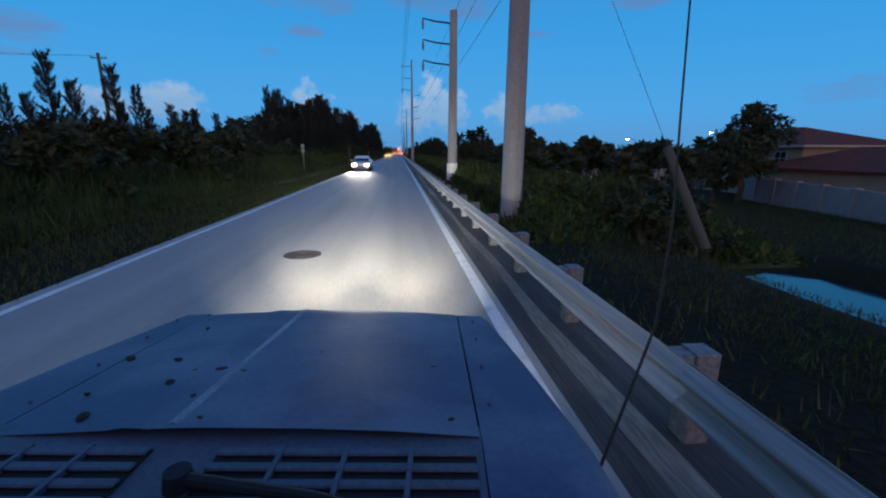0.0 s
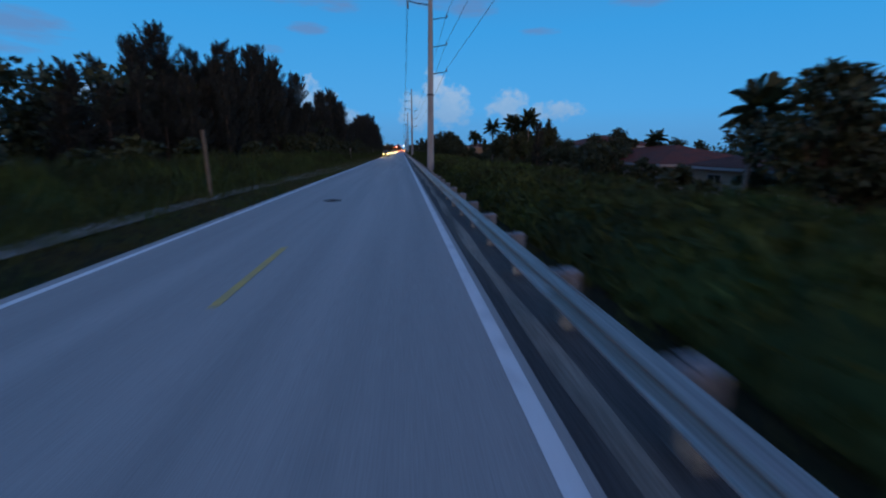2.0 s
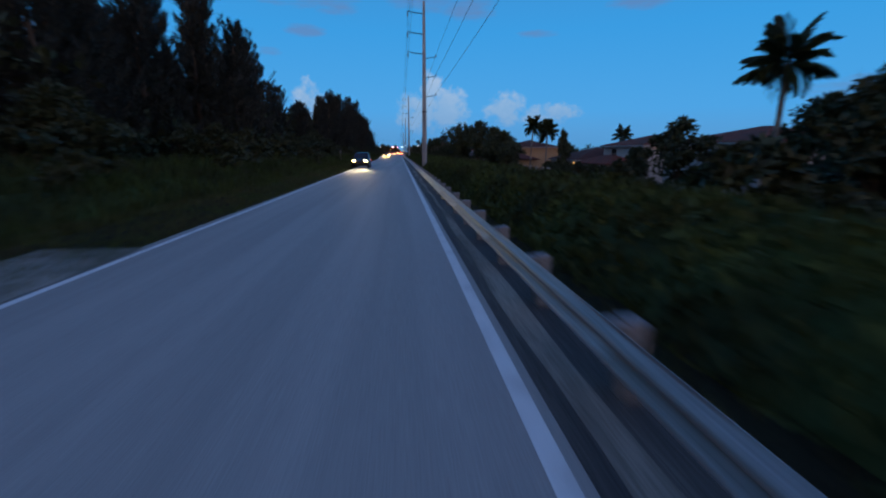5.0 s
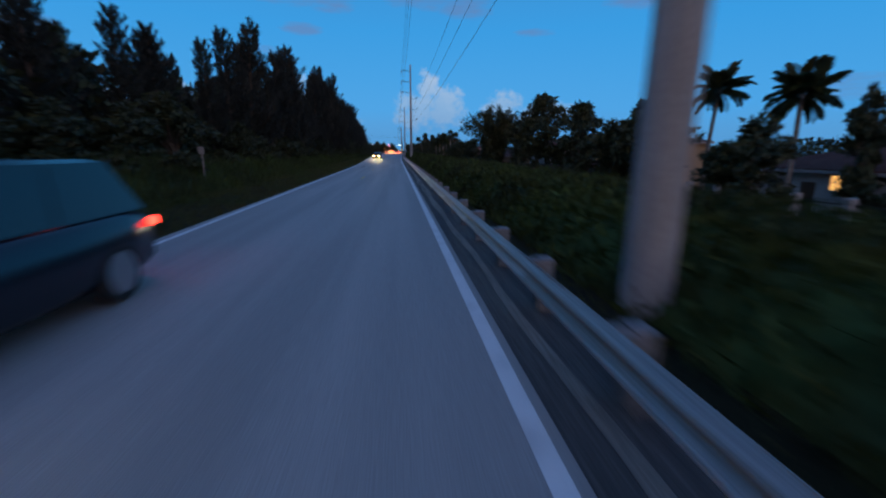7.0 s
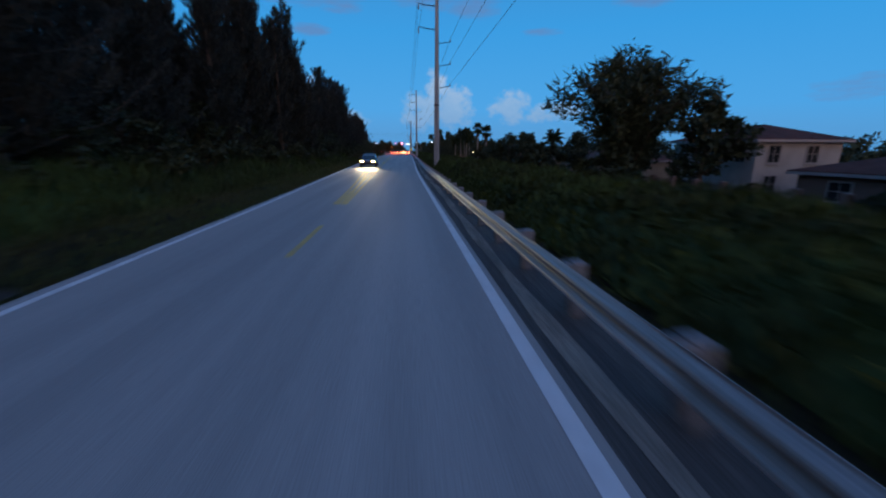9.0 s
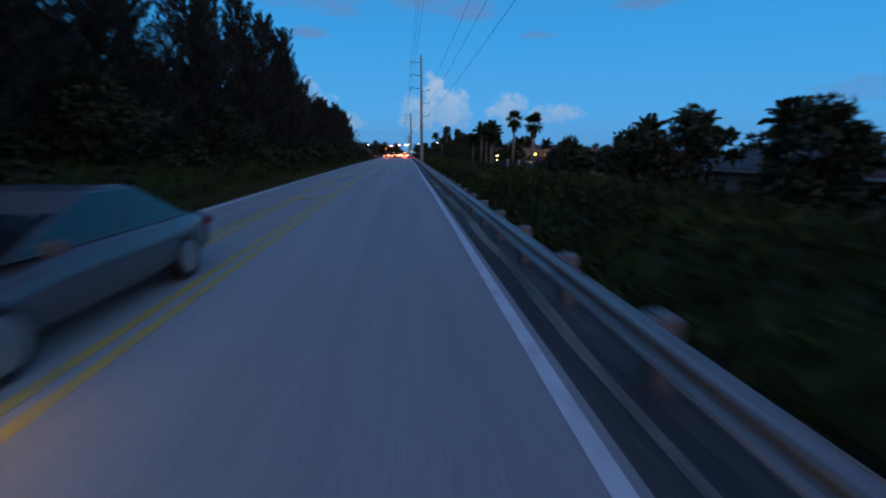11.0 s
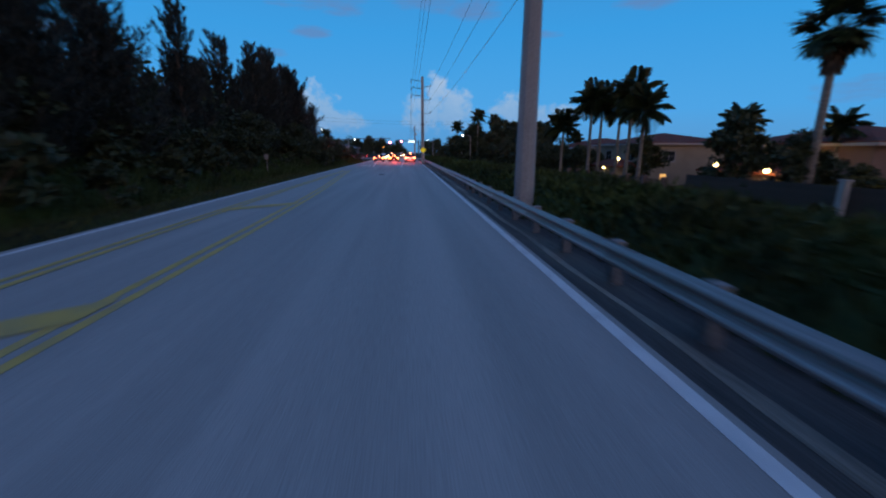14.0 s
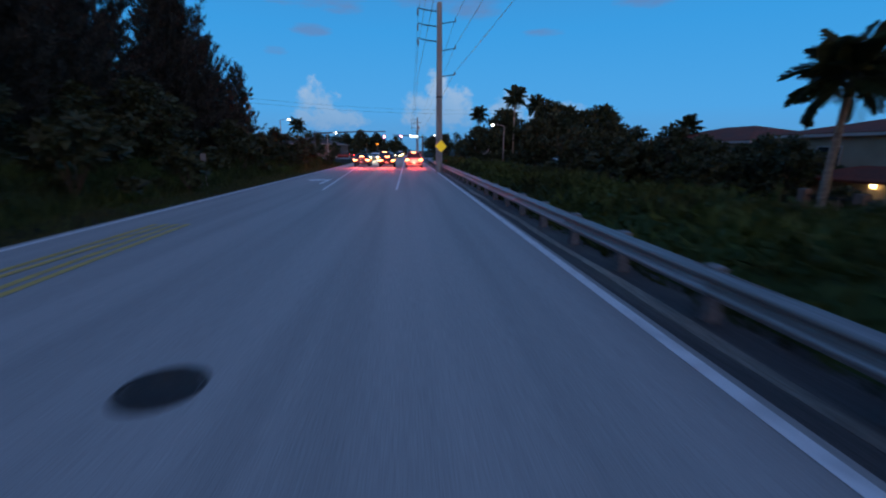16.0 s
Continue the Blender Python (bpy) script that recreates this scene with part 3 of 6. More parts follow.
def palm(x, y, z, top, kind="feather", size=1.0, lean=0.0, label="palm tree with arching feather fronds on a slim grey trunk", count=30):
    """top: height of the crown's heart above the road."""
    t = thing("palm_tree", x, y, z, random.uniform(0, 360), label=label, category="palm tree", group="garden palms")
    if kind != "fan":
        size, top = size * 0.85, top - 0.5
    h = top - z
    pts = [(lean * h * u * u, 0, h * u) for u in np.linspace(0, 1, 8)]
    rad = [(0.16 + 0.06 * math.exp(-6 * u) - 0.045 * u) * size for u in np.linspace(0, 1, 8)]
    part("trunk", tubem(pts, rad, 9), PALM_BARK, t)
    heart = Vector(pts[-1])
    if kind == "royal":
        part("crownshaft", tubem([heart, heart + Vector((0, 0, 0.5)), heart + Vector((0, 0, 1.1))], [0.15 * size, 0.13 * size, 0.05], 8), FROND, t, "smooth green crownshaft")
        heart = heart + Vector((0, 0, 0.85))
    for k in range(count if kind != "fan" else 40):
        if kind == "fan":
            me, up = FAN[k % 2], random.uniform(-55, 80)
        else:
            me, up = FEATHER[k % 3], 66 - 118 * ((k * 0.4142) % 1.0) + random.uniform(-6, 6)
        o = new("frond", me)
        o.parent = t
        s = size * random.uniform(0.85, 1.12)
        o.matrix_basis = Matrix.Translation(heart) @ pose(0, 0, 0, random.uniform(-15, 15), -up, k * 137.5 + random.uniform(-12, 12)) @ Matrix.Diagonal((s, s, s, 1))
    if kind == "fan":
        n = 700
        a = rng.random(n) * math.tau
        zz = rng.random(n)
        b = np.stack([np.cos(a) * 0.42 * (1 - 0.6 * zz), np.sin(a) * 0.42 * (1 - 0.6 * zz), heart.z + 0.1 - zz * 1.9], 1)
        d = np.stack([np.cos(a) * 0.4, np.sin(a) * 0.4, np.full(n, -1.0)], 1) + rng.normal(size=(n, 3)) * 0.15
        blades("dead_skirt", b, d, 0.7, 0.10, BARK, t, "hanging dry brown fronds")
    return t


def ground_at(x, y):
    return rough_ground(x, y) if abs(x) < 60 else -2.1


PINES = [casuarina(17.0, 0.15, 1.5, "tall feathery dark green Australian pine"), casuarina(20.0, 0.13, 1.5, "tall feathery dark green Australian pine"),
         casuarina(13.0, 0.17, 1.3, "feathery dark green Australian pine"), casuarina(15.0, 0.22, 1.7, "broad feathery dark green Australian pine"),
         casuarina(10.0, 0.13, 0.8, "young slender Australian pine")]
BROAD = [broadleaf(7.0, 2.8, 38, "dark leafy garden tree with rounded crown"), broadleaf(9.0, 3.6, 48, "large dark leafy tree with uneven crown"),
         broadleaf(6.0, 1.6, 28, "narrow dark leafy garden tree"), broadleaf(12.0, 4.6, 60, "tall dark leafy tree at the wood's edge", leaf=0.5), broadleaf(9.0, 2.5, 52, "tall dense conical garden tree", low=0.12)]
SHRUB = [broadleaf(2.6, 1.7, 13, "dense dark green wild bush", 0.12, "bush", "wild_bush", 0.33), broadleaf(3.6, 2.2, 17, "tall dense dark green wild bush", 0.1, "bush", "wild_bush", 0.38)]
used = set()
FAR = []


def plant(proto, x, y, scale=1.0, z=None, wide=1.0):
    z = ground_at(x, y) - 0.05 if z is None else z
    m = pose(x, y, z, 0, 0, random.uniform(0, 360))
    size = Matrix.Diagonal((scale * wide, scale * wide, scale, 1))
    if proto.name not in used:
        used.add(proto.name)
        proto.matrix_basis = m @ size
        return proto
    return copy_thing(proto, m @ size @ Matrix.Diagonal((1 / proto.scale[0], 1 / proto.scale[1], 1 / proto.scale[2], 1)))


TALL = (17.0, 20.0, 13.0, 15.0, 10.0)


def pine(k, x, y, height, wide=1.0):
    plant(PINES[k], x, y, height / TALL[k], wide=wide)


def wood_height(y):
    return float(np.interp(y, [100, 108, 113, 120, 127, 134, 142, 150, 156, 162, 168, 178, 188, 195, 202, 226, 238, 252, 262, 276, 296, 305, 330, 335, 341, 348, 356, 367, 375, 382],
                           [12.5, 14.0, 10.2, 9.2, 9.6, 12.4, 13.8, 15.8, 13.8, 12.4, 11.4, 12.2, 12.4, 12.8, 13.4, 15.2, 17.0, 18.0, 15.8, 14.6, 15.2, 13.4, 11.8, 8.8, 10.4, 13.4, 14.2, 14.6, 11.0, 6.0]))


def plant_left():
    """The pine wood and the scrub before it."""
    random.seed(11)
    # open stretch with single pines by the start: x, y, kind, height
    for x, y, k, h in ((-30.2, 49.5, 4, 11.2), (-32.5, 57.8, 4, 10.2), (-25.8, 51.7, 4, 7.4), (-40.5, 55, 4, 13.6), (-39.0, 56.5, 2, 10.6), (-44.5, 54, 4, 9.6), (-37.5, 57, 4, 7.4), (-47, 60, 2, 9.4),
                       (-25, 55.5, 4, 7.2), (-22.6, 56, 4, 6.8), (-28.5, 63, 4, 7.8), (-31, 69, 4, 8.4), (-35, 74, 2, 8.6), (-27, 72, 4, 7.6), (-39, 80, 4, 9), (-31, 84, 4, 8), (-36, 66, 4, 8.2), (-42, 70, 2, 9.2), 
                       (-24.5, 92.5, 3, 14.9), (-24.5, 88, 2, 12.6), (-24, 85.5, 2, 10.8), (-24, 97, 2, 13.4), (-30, 95, 2, 9.5), (-23, 100, 2, 13.0), (-26, 90, 2, 12.2), (-26.5, 95, 2, 12.4), (-25, 82.5, 2, 9.4),
                       (-18, 91, 2, 13.0), (-18.5, 95, 2, 13.2), (-18, 104, 3, 15.4), (-17.4, 98.5, 2, 14.4), (-21.5, 103.5, 0, 13.6), (-18.2, 109.5, 3, 15.2), (-22.5, 99, 2, 12.2), (-20.5, 107, 3, 13),
                       (-20, 79, 2, 7.8), (-18, 83, 2, 8.2), (-21, 86, 2, 8.6), (-17, 88, 4, 8.4), (-19.5, 91.5, 2, 9.2), (-16.5, 94, 4, 9.6), (-22, 95, 2, 9.8), (-23, 77, 4, 7.6), (-25.5, 80, 2, 8.6),
                       (-23, 112, 3, 12.5), (-26, 106, 0, 11.5), (-32, 100, 2, 10), (-28, 103, 2, 10.5), (-33, 90, 2, 8.5), (-31, 108, 0, 11),
                       (-16.8, 133.5, 4, 13.2), (-17.2, 136.5, 4, 13.8), (-16.6, 148.2, 4, 16.2), (-17.4, 151, 4, 15.4), (-12.6, 249, 2, 12.6), (-11.6, 252.5, 4, 10.4), (-13.0, 244, 4, 14.5), (-14.0, 238.5, 0, 16.0), (-17.0, 353.5, 3, 12.4), (-17.5, 358, 3, 12.8), (-17.2, 367, 3, 13.6)):
        pine(k, x, y, h)
    pine(4, -16.0, 54.4, 9.9, 0.66)
    pine(4, -18.0, 57.8, 6.9, 0.6)
    y = 58.0
    while y < 112:
        FAR.append((-25.0 + random.uniform(-1.5, 1.5), y, 0, 4.4 + 0.17 * (y - 60) + random.uniform(-0.5, 0.5), 3.0))
        pine(2, -21.0 + random.uniform(-1.4, 1.4), y + 16, 6.2 + 0.10 * (y - 58) + random.uniform(-0.8, 0.8), 1.5)
        y += 2.6
    y = 100.0
    while y < 377:
        front = -17.0 if y < 190 or y > 338 else -15.0
        top = wood_height(y)
        pine(random.choice((0, 1, 2, 3)), front + random.uniform(-1.5, 1.5), y + random.uniform(-1, 1), top * random.choice((0.84, 0.94, 1.0, 1.08)), 1.1)
        pine(random.choice((0, 1, 3)), front - 5.6 + random.uniform(-2, 2), y + random.uniform(-2, 2), top * random.uniform(0.6, 0.88), 1.15)
        y += random.uniform(2.7, 3.9)
    y = 100.0
    while y < 384:
        plant(BROAD[random.choice((0, 1, 0))], -14.0 + random.uniform(-1.4, 1.0), y, random.uniform(0.42, 0.6), wide=1.2)
        FAR.append((-18.6 + random.uniform(-1.2, 1.2), y + 2, 0, random.uniform(6, 9), 3.2))
        FAR.append((-26.0 + random.uniform(-1.8, 1.8), y + 1, 0, random.uniform(8, 11), 4.0))
        y += random.uniform(3.8, 5.6)
    y = 8.0
    while y < 388:
        x = -10.6 + random.uniform(-1.3, 1.5)
        if not 30 < y < 112:
            plant(random.choice(SHRUB), x, y, random.uniform(0.42, 0.75), wide=1.15)
        plant(random.choice(SHRUB), x - 3.4, y + 1.5, random.uniform(0.55, 0.95), wide=1.2)
        y += random.uniform(3.0, 4.4)
    for x, y, s in ((-11.0, 10, 0.66), (-10.0, 13.5, 0.7), (-11.0, 17.5, 0.78), (-9.6, 21, 0.7), (-12, 24, 0.8)):
        plant(SHRUB[1], x, y, s, wide=1.2)
    y = 6.0
    while y < 140:
        FAR.append((-46 + random.uniform(-4, 4), y, 0, random.uniform(3.5, 5.5), 3.6))
        FAR.append((-60 + random.uniform(-6, 6), y + 2, 0, random.uniform(5, 8), 4.5))
        y += random.uniform(4, 6)
    y = 12.0
    while y < 100:
        plant(random.choice((BROAD[0], BROAD[2], SHRUB[1])), -22 + random.uniform(-4, 4), y, random.uniform(0.24, 0.36), wide=1.4)
        plant(random.choice((BROAD[0], BROAD[1], SHRUB[1])), -34 + random.uniform(-5, 5), y, random.uniform(0.28, 0.42), wide=1.4)
        y += random.uniform(5, 8)


plant_left()


def plant_right():
    random.seed(23)
    B, S = BROAD, SHRUB
    big = ((B[1], 18.6, 61.0, 0.84), (B[0], 22.0, 63.5, 0.85), (B[0], 20.5, 60.5, 0.7), (B[1], 28.3, 31.5, 0.86), (B[0], 26.0, 31.5, 0.68), (B[0], 20.5, 88, 0.66), (B[1], 19.0, 83, 0.48), (B[0], 17.5, 79, 0.6),
           (B[1], 18.6, 206.9, 1.2), (B[4], 20.3, 198.6, 0.96), (B[1], 18.3, 183.2, 0.84), (B[0], 19.8, 186.6, 0.95), (B[0], 17.4, 186.0, 0.85), (B[0], 23.4, 228.8, 1.1), (B[0], 29.5, 325.2, 0.42), (B[0], 33, 324.2, 0.46), (B[0], 36.4, 324.8, 0.42), (B[0], 25.5, 322.5, 0.46), (B[0], 26.5, 93.4, 0.88), (B[0], 22.0, 100, 0.72), (B[0], 21.5, 96, 0.72), (B[0], 20.5, 104, 0.66), (B[0], 22.5, 91, 0.78), (B[0], 23, 86.6, 0.72), (B[0], 21.6, 118.4, 0.95), (B[0], 22.0, 122.5, 1.16), (B[0], 20.2, 125.5, 1.0), (B[0], 24.5, 126, 1.1), (B[0], 17.0, 172, 0.75),
           (B[0], 19.0, 111, 0.42), (B[0], 19.0, 116, 0.6), (B[0], 24, 125, 0.9), (B[1], 25, 132, 0.8),
           (B[0], 17, 270, 0.8), (B[0], 18.5, 275, 0.78), (B[1], 17.0, 281, 0.54), (B[0], 19, 287, 0.78), (B[0], 21.5, 295, 0.74), (B[0], 24, 300, 0.8), (B[0], 17, 265, 0.9), (B[0], 20, 291, 0.74), (B[0], 18, 258, 0.85), (B[1], 22, 250, 0.7),
           (B[0], 24, 330, 0.9), (B[0], 22, 323, 0.7), (B[0], 19, 362, 0.78), (B[0], 17.8, 357, 0.62), (B[0], 20, 368, 0.8), (B[0], 17.5, 374, 0.8), (B[1], 21, 381, 0.72), (B[0], -9, 472, 1.0), (B[1], -14, 470, 0.9), (B[0], 9.5, 472, 1.0), (B[1], 13, 467, 1.0), (B[0], -19, 476, 1.0), (B[0], 26, 345, 0.8), (B[0], 22, 361, 0.64), (B[0], 22, 373, 0.72), (B[0], 19.5, 380, 0.9), (B[1], 18, 389, 0.9), (B[1], 21, 398, 1.0), (B[0], 16, 402, 1.0), (B[1], 24, 408, 1.0), (B[1], 13.5, 410, 0.9), (B[1], 16.5, 401, 1.12), (B[0], -20, 434, 0.55), (B[0], -16, 432.5, 0.5), (B[0], -12.5, 444, 0.6), (B[0], -22, 444, 0.8), (B[1], 18.5, 410, 1.25), (B[0], 29, 367, 0.62), (B[0], 29, 371.5, 0.62), (B[0], 30, 377, 0.65), (B[0], 28.2, 359.5, 0.55), (B[0], 28.6, 363, 0.6), (B[1], 22, 397, 1.25), (B[1], 27, 403, 1.25), (B[1], 31, 398, 1.2), (B[1], 35, 405, 1.2), (B[1], 25, 391, 1.05), (B[0], 24, 357.5, 0.66), (B[0], 25.5, 361, 0.7), (B[0], 23.5, 365, 0.7), (B[0], 26, 368, 0.72), (B[0], 24.5, 372, 0.72), (B[0], 27, 376, 0.74), (B[0], 25, 380.5, 0.76), (B[0], 28.5, 384, 0.78), (B[0], 27, 363, 0.68), (B[0], 29, 391, 1.1), (B[1], 11, 414, 0.55),
           (B[0], 23, 142, 0.9), (B[1], 24, 150, 0.5), (B[0], 21, 157, 0.4), (B[0], 23, 205, 0.8), (B[0], 24, 212, 0.8), (B[1], 27, 244, 0.8))
    for p, x, y, s in big:
        plant(p, x, y, s)
    y = 48.0
    while y < 410:
        high = 1.3 if 362 < y or 225 < y < 300 or 110 < y < 160 else 0.9
        if not 150 < y < 180:
            plant(random.choice(S), 14.5 + random.uniform(-1.5, 2.8), y, random.uniform(0.6, 0.95) * high, wide=1.25)
        y += random.uniform(4, 6.5)
    y = 118.0
    while y < 420:
        FAR.append((48 + random.uniform(-4, 5), y, -2.1, random.uniform(3.6, 5.6), 3.4))
        FAR.append((62 + random.uniform(-6, 6), y + 2, -2.1, random.uniform(4, 7), 4.2))
        y += random.uniform(4.5, 7.5)
    y = 50.0
    while y < 385:
        if not 156 < y < 184:
            plant(random.choice((S[1], S[1], B[0], B[2])), 22.0 + random.uniform(-1.5, 1.2), y, random.uniform(0.4, 0.62), wide=1.15)
        y += random.uniform(4.5, 9)
    pine(4, 16.1, 92.1, 7.6)
    plant(B[2], 23.4, 108.9, 1.36, wide=0.62)
    for k in range(15):
        plant(S[k % 2], 22.6 + random.uniform(-0.3, 0.3), 147 + 1.75 * k, (0.92, 0.68)[k % 2], wide=0.95)
    plant(B[2], 26.4, 174.9, 1.18, wide=0.5)
    for x, y in ((21.0, 27), (23.5, 31), (26, 29)):
        plant(B[0], x, y, 0.36, z=-0.6)
    for x, y, k in ((4.9, 7.6, 0.60), (5.7, 9.6, 0.66), (6.5, 8.2, 0.6), (4.7, 11.2, 0.62), (7.2, 11.0, 0.66), (6.0, 12.6, 0.62), (8.4, 13.4, 0.7)):
        plant(S[0], x, y, k * 0.72, wide=1.1, z=-0.35)
    for x, y in ((9.5, 19.5), (11.0, 22.0), (12.5, 19.0), (8.2, 23.0), (14.0, 23.5), (10.5, 26.5)):
        plant(S[1], x, y, 0.78, wide=1.2, z=-0.6)
    y = 20.0
    while y < 440:
        FAR.append((84 + random.uniform(-9, 9), y, -2.1, random.uniform(4, 7), 5.0))
        y += random.uniform(7, 11)
    for k in range(30):
        x = -40 + 1.4 * k
        FAR.append((x, 506 + random.uniform(0, 8), -0.1, float(np.interp(x, [-40, -26, -16, -2, 1, 8], [8.5, 7.6, 6.4, 5.2, 3.2, 3.2])) * random.uniform(0.9, 1.1), 2.4))
    FAR.extend([(-9.8, 508, -0.1, 7.9, 3.6), (-9.8, 509, -0.1, 7.5, 3.4), (-3.1, 509, -0.1, 7.4, 2.6), (-3.1, 510, -0.1, 7.0, 2.4)])
    for k in range(46):
        FAR.append((random.choice((random.uniform(-80, -12), random.uniform(8, 85))), random.uniform(462, 540), -0.1, random.uniform(6, 10), 4.0))
    clump = bamboo(12.6, "huge dark arching bamboo clump")
    clump.matrix_basis = pose(19.0, 232.5, -2.2) @ Matrix.Diagonal((1.0, 1.0, 1.26, 1))
    q = -2.15
    coconut = "coconut palm with arching feather fronds on a slim trunk"
    royal = "royal palm with smooth pale trunk and feather fronds"
    fan = "tall fan palm with a shaggy rounded crown"
    for x, y, top, kind, size, lean, lab in (
            (19.0, 65.0, 4.5, "feather", 1.1, 0.05, coconut), (18.9, 129.2, 6.6, "feather", 1.15, 0.02, coconut), (21.1, 122.4, 7.1, "feather", 1.2, 0.02, coconut), (23.4, 120.0, 7.5, "feather", 1.3, -0.03, coconut), (23.5, 114.7, 4.5, "feather", 1.0, 0.05, coconut), (24.6, 112.9, 4.2, "feather", 0.95, 0.03, coconut),
            (23.9, 183.8, 6.8, "feather", 1.2, 0.03, coconut), (24.4, 177.1, 5.7, "feather", 1.25, -0.03, coconut), (41, 183.2, 5.4, "feather", 1.15, 0.02, coconut), (28, 88, 3.4, "feather", 0.8, 0.02, coconut),
            (20.2, 345.9, 6.9, "royal", 1.4, 0.01, royal), (21.6, 346.4, 6.7, "royal", 1.35, -0.01, royal), (23.1, 345.3, 6.2, "royal", 1.35, 0.0, royal), (21.4, 340.1, 6.8, "royal", 1.4, 0.01, royal), (20.8, 336.8, 5.1, "royal", 1.35, 0.0, royal),
            (18.8, 350.3, 4.6, "royal", 1.35, 0.02, royal), (22.0, 322.2, 8.1, "fan", 1.5, 0.0, fan), (22.4, 311.2, 6.5, "fan", 1.5, 0.0, fan),
            (24, 280, 4.3, "feather", 1.05, 0.05, coconut), (22, 270.6, 3.9, "feather", 1.05, -0.06, coconut), (25, 266, 4.3, "feather", 1.05, 0.05, coconut), (26, 332, 4.6, "feather", 1.0, 0.0, coconut), (29, 336, 4.8, "feather", 1.0, 0.0, coconut), (31, 329, 4.3, "feather", 0.9, 0.0, coconut),
            (17, 398, 9.4, "royal", 1.2, 0.0, royal), (21.5, 402, 8.8, "royal", 1.1, 0.0, royal), (29.5, 393, 6.2, "feather", 1.1, 0.0, coconut), (27, 401, 7.0, "royal", 1.0, 0.0, royal), (30, 396, 6.5, "royal", 1.0, 0.0, royal),
            (14, 412, 8.0, "royal", 1.1, 0.0, royal), (34, 44, 3.2, "feather", 0.7, 0.0, coconut), (22, 48, 3.3, "feather", 0.7, 0.0, coconut), (33, 380, 5.0, "feather", 1.0, 0.0, coconut)):
        palm(x, y, q, top, kind, size, lean, lab)


plant_right()


def far_wood():
    """The trees too deep in the wood or too far off to tell apart."""
    base, along, size = [], [], []
    for x, y, z, h, r in FAR:
        for _ in range(int(18 + h)):
            u, az = rng.random() ** 0.8, rng.random() * math.tau
            q = r * math.sqrt(max(0.08, 1 - (2 * u - 0.8) ** 2)) * rng.uniform(0.2, 1.0)
            c = np.array([x + math.cos(az) * q, y + math.sin(az) * q, z + h * (0.12 + 0.85 * u)])
            k = 24
            o = unit(rng.normal(size=(k, 3))) * rng.random((k, 1)) ** 0.5 * h * 0.12
            base.append(c + o)
            along.append(o + rng.normal(size=(k, 3)) * 0.4)
            size.append(rng.uniform(0.35, 0.8, k))
    size = np.concatenate(size)
    tagged(blades("far_wood", np.concatenate(base), np.concatenate(along), size, size * 0.6, LEAVES), "dark dense mass of distant trees", "wood", kind="stuff")


far_wood()


def band(name, x0, x1, y0, y1, height, count, mat, label, cat, size=(0.25, 0.6), wid=0.09, follow=None, loose=0.38):
    """A strip of grass or low growth: height(u) across it, u from 0 to 1, over an uneven bed."""
    follow = follow or (lambda y: 0.0)
    u = rng.random(count)
    y = rng.uniform(y0, y1, count)
    off = np.array([follow(v) for v in np.linspace(y0, y1, 200)])
    o = np.interp(y, np.linspace(y0, y1, 200), off)
    x = x0 + (x1 - x0) * u + o
    wave = 0.85 + 0.14 * np.sin(y * 0.83 + 2 * np.sin(x * 1.3)) * np.sin(y * 0.31 + x) + 0.10 * rng.normal(size=count)
    top = np.array([height(v) for v in u]) * np.clip(wave, 0.3, 1.35) * np.clip((y - y0 + 0.4) / 3.5, 0.08, 1.0)
    ln = rng.uniform(size[0], size[1], count)
    g = np.array([max(rough_ground(a, b), -0.6 if x1 < 11 else -3.0) for a, b in zip(x, y)])
    z = g + np.maximum(0.0, top - ln * rng.uniform(0.3, 1.1, count))
    d = rng.normal(size=(count, 3)) * loose + np.array([0, 0, 1.0])
    tagged(blades(name, np.stack([x, y, z], 1), d, ln, wid * (0.6 + 0.8 * rng.random(count)), mat, corners=3), label, cat, kind="stuff")


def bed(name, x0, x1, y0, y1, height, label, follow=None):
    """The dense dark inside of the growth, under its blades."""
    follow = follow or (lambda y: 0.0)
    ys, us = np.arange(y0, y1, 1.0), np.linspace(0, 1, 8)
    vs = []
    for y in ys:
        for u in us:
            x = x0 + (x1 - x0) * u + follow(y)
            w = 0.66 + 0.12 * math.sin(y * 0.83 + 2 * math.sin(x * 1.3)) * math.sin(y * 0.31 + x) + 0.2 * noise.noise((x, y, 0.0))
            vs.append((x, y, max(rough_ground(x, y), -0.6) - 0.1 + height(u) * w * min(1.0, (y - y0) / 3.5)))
    n = len(us)
    fs = [(j * n + i, j * n + i + 1, (j + 1) * n + i + 1, (j + 1) * n + i) for j in range(len(ys) - 1) for i in range(n - 1)]
    tagged(raw(name, vs, fs, HEDGE, smooth=True), label, "undergrowth", kind="stuff")


def right_shift(y):
    return 0.55 * (right_line(y) - 1.0)


def hump(u):
    return 1.05 * min(1.0, u * 7 + 0.1) * (1.0 if u < 0.75 else 1.0 - 1.2 * (u - 0.75))


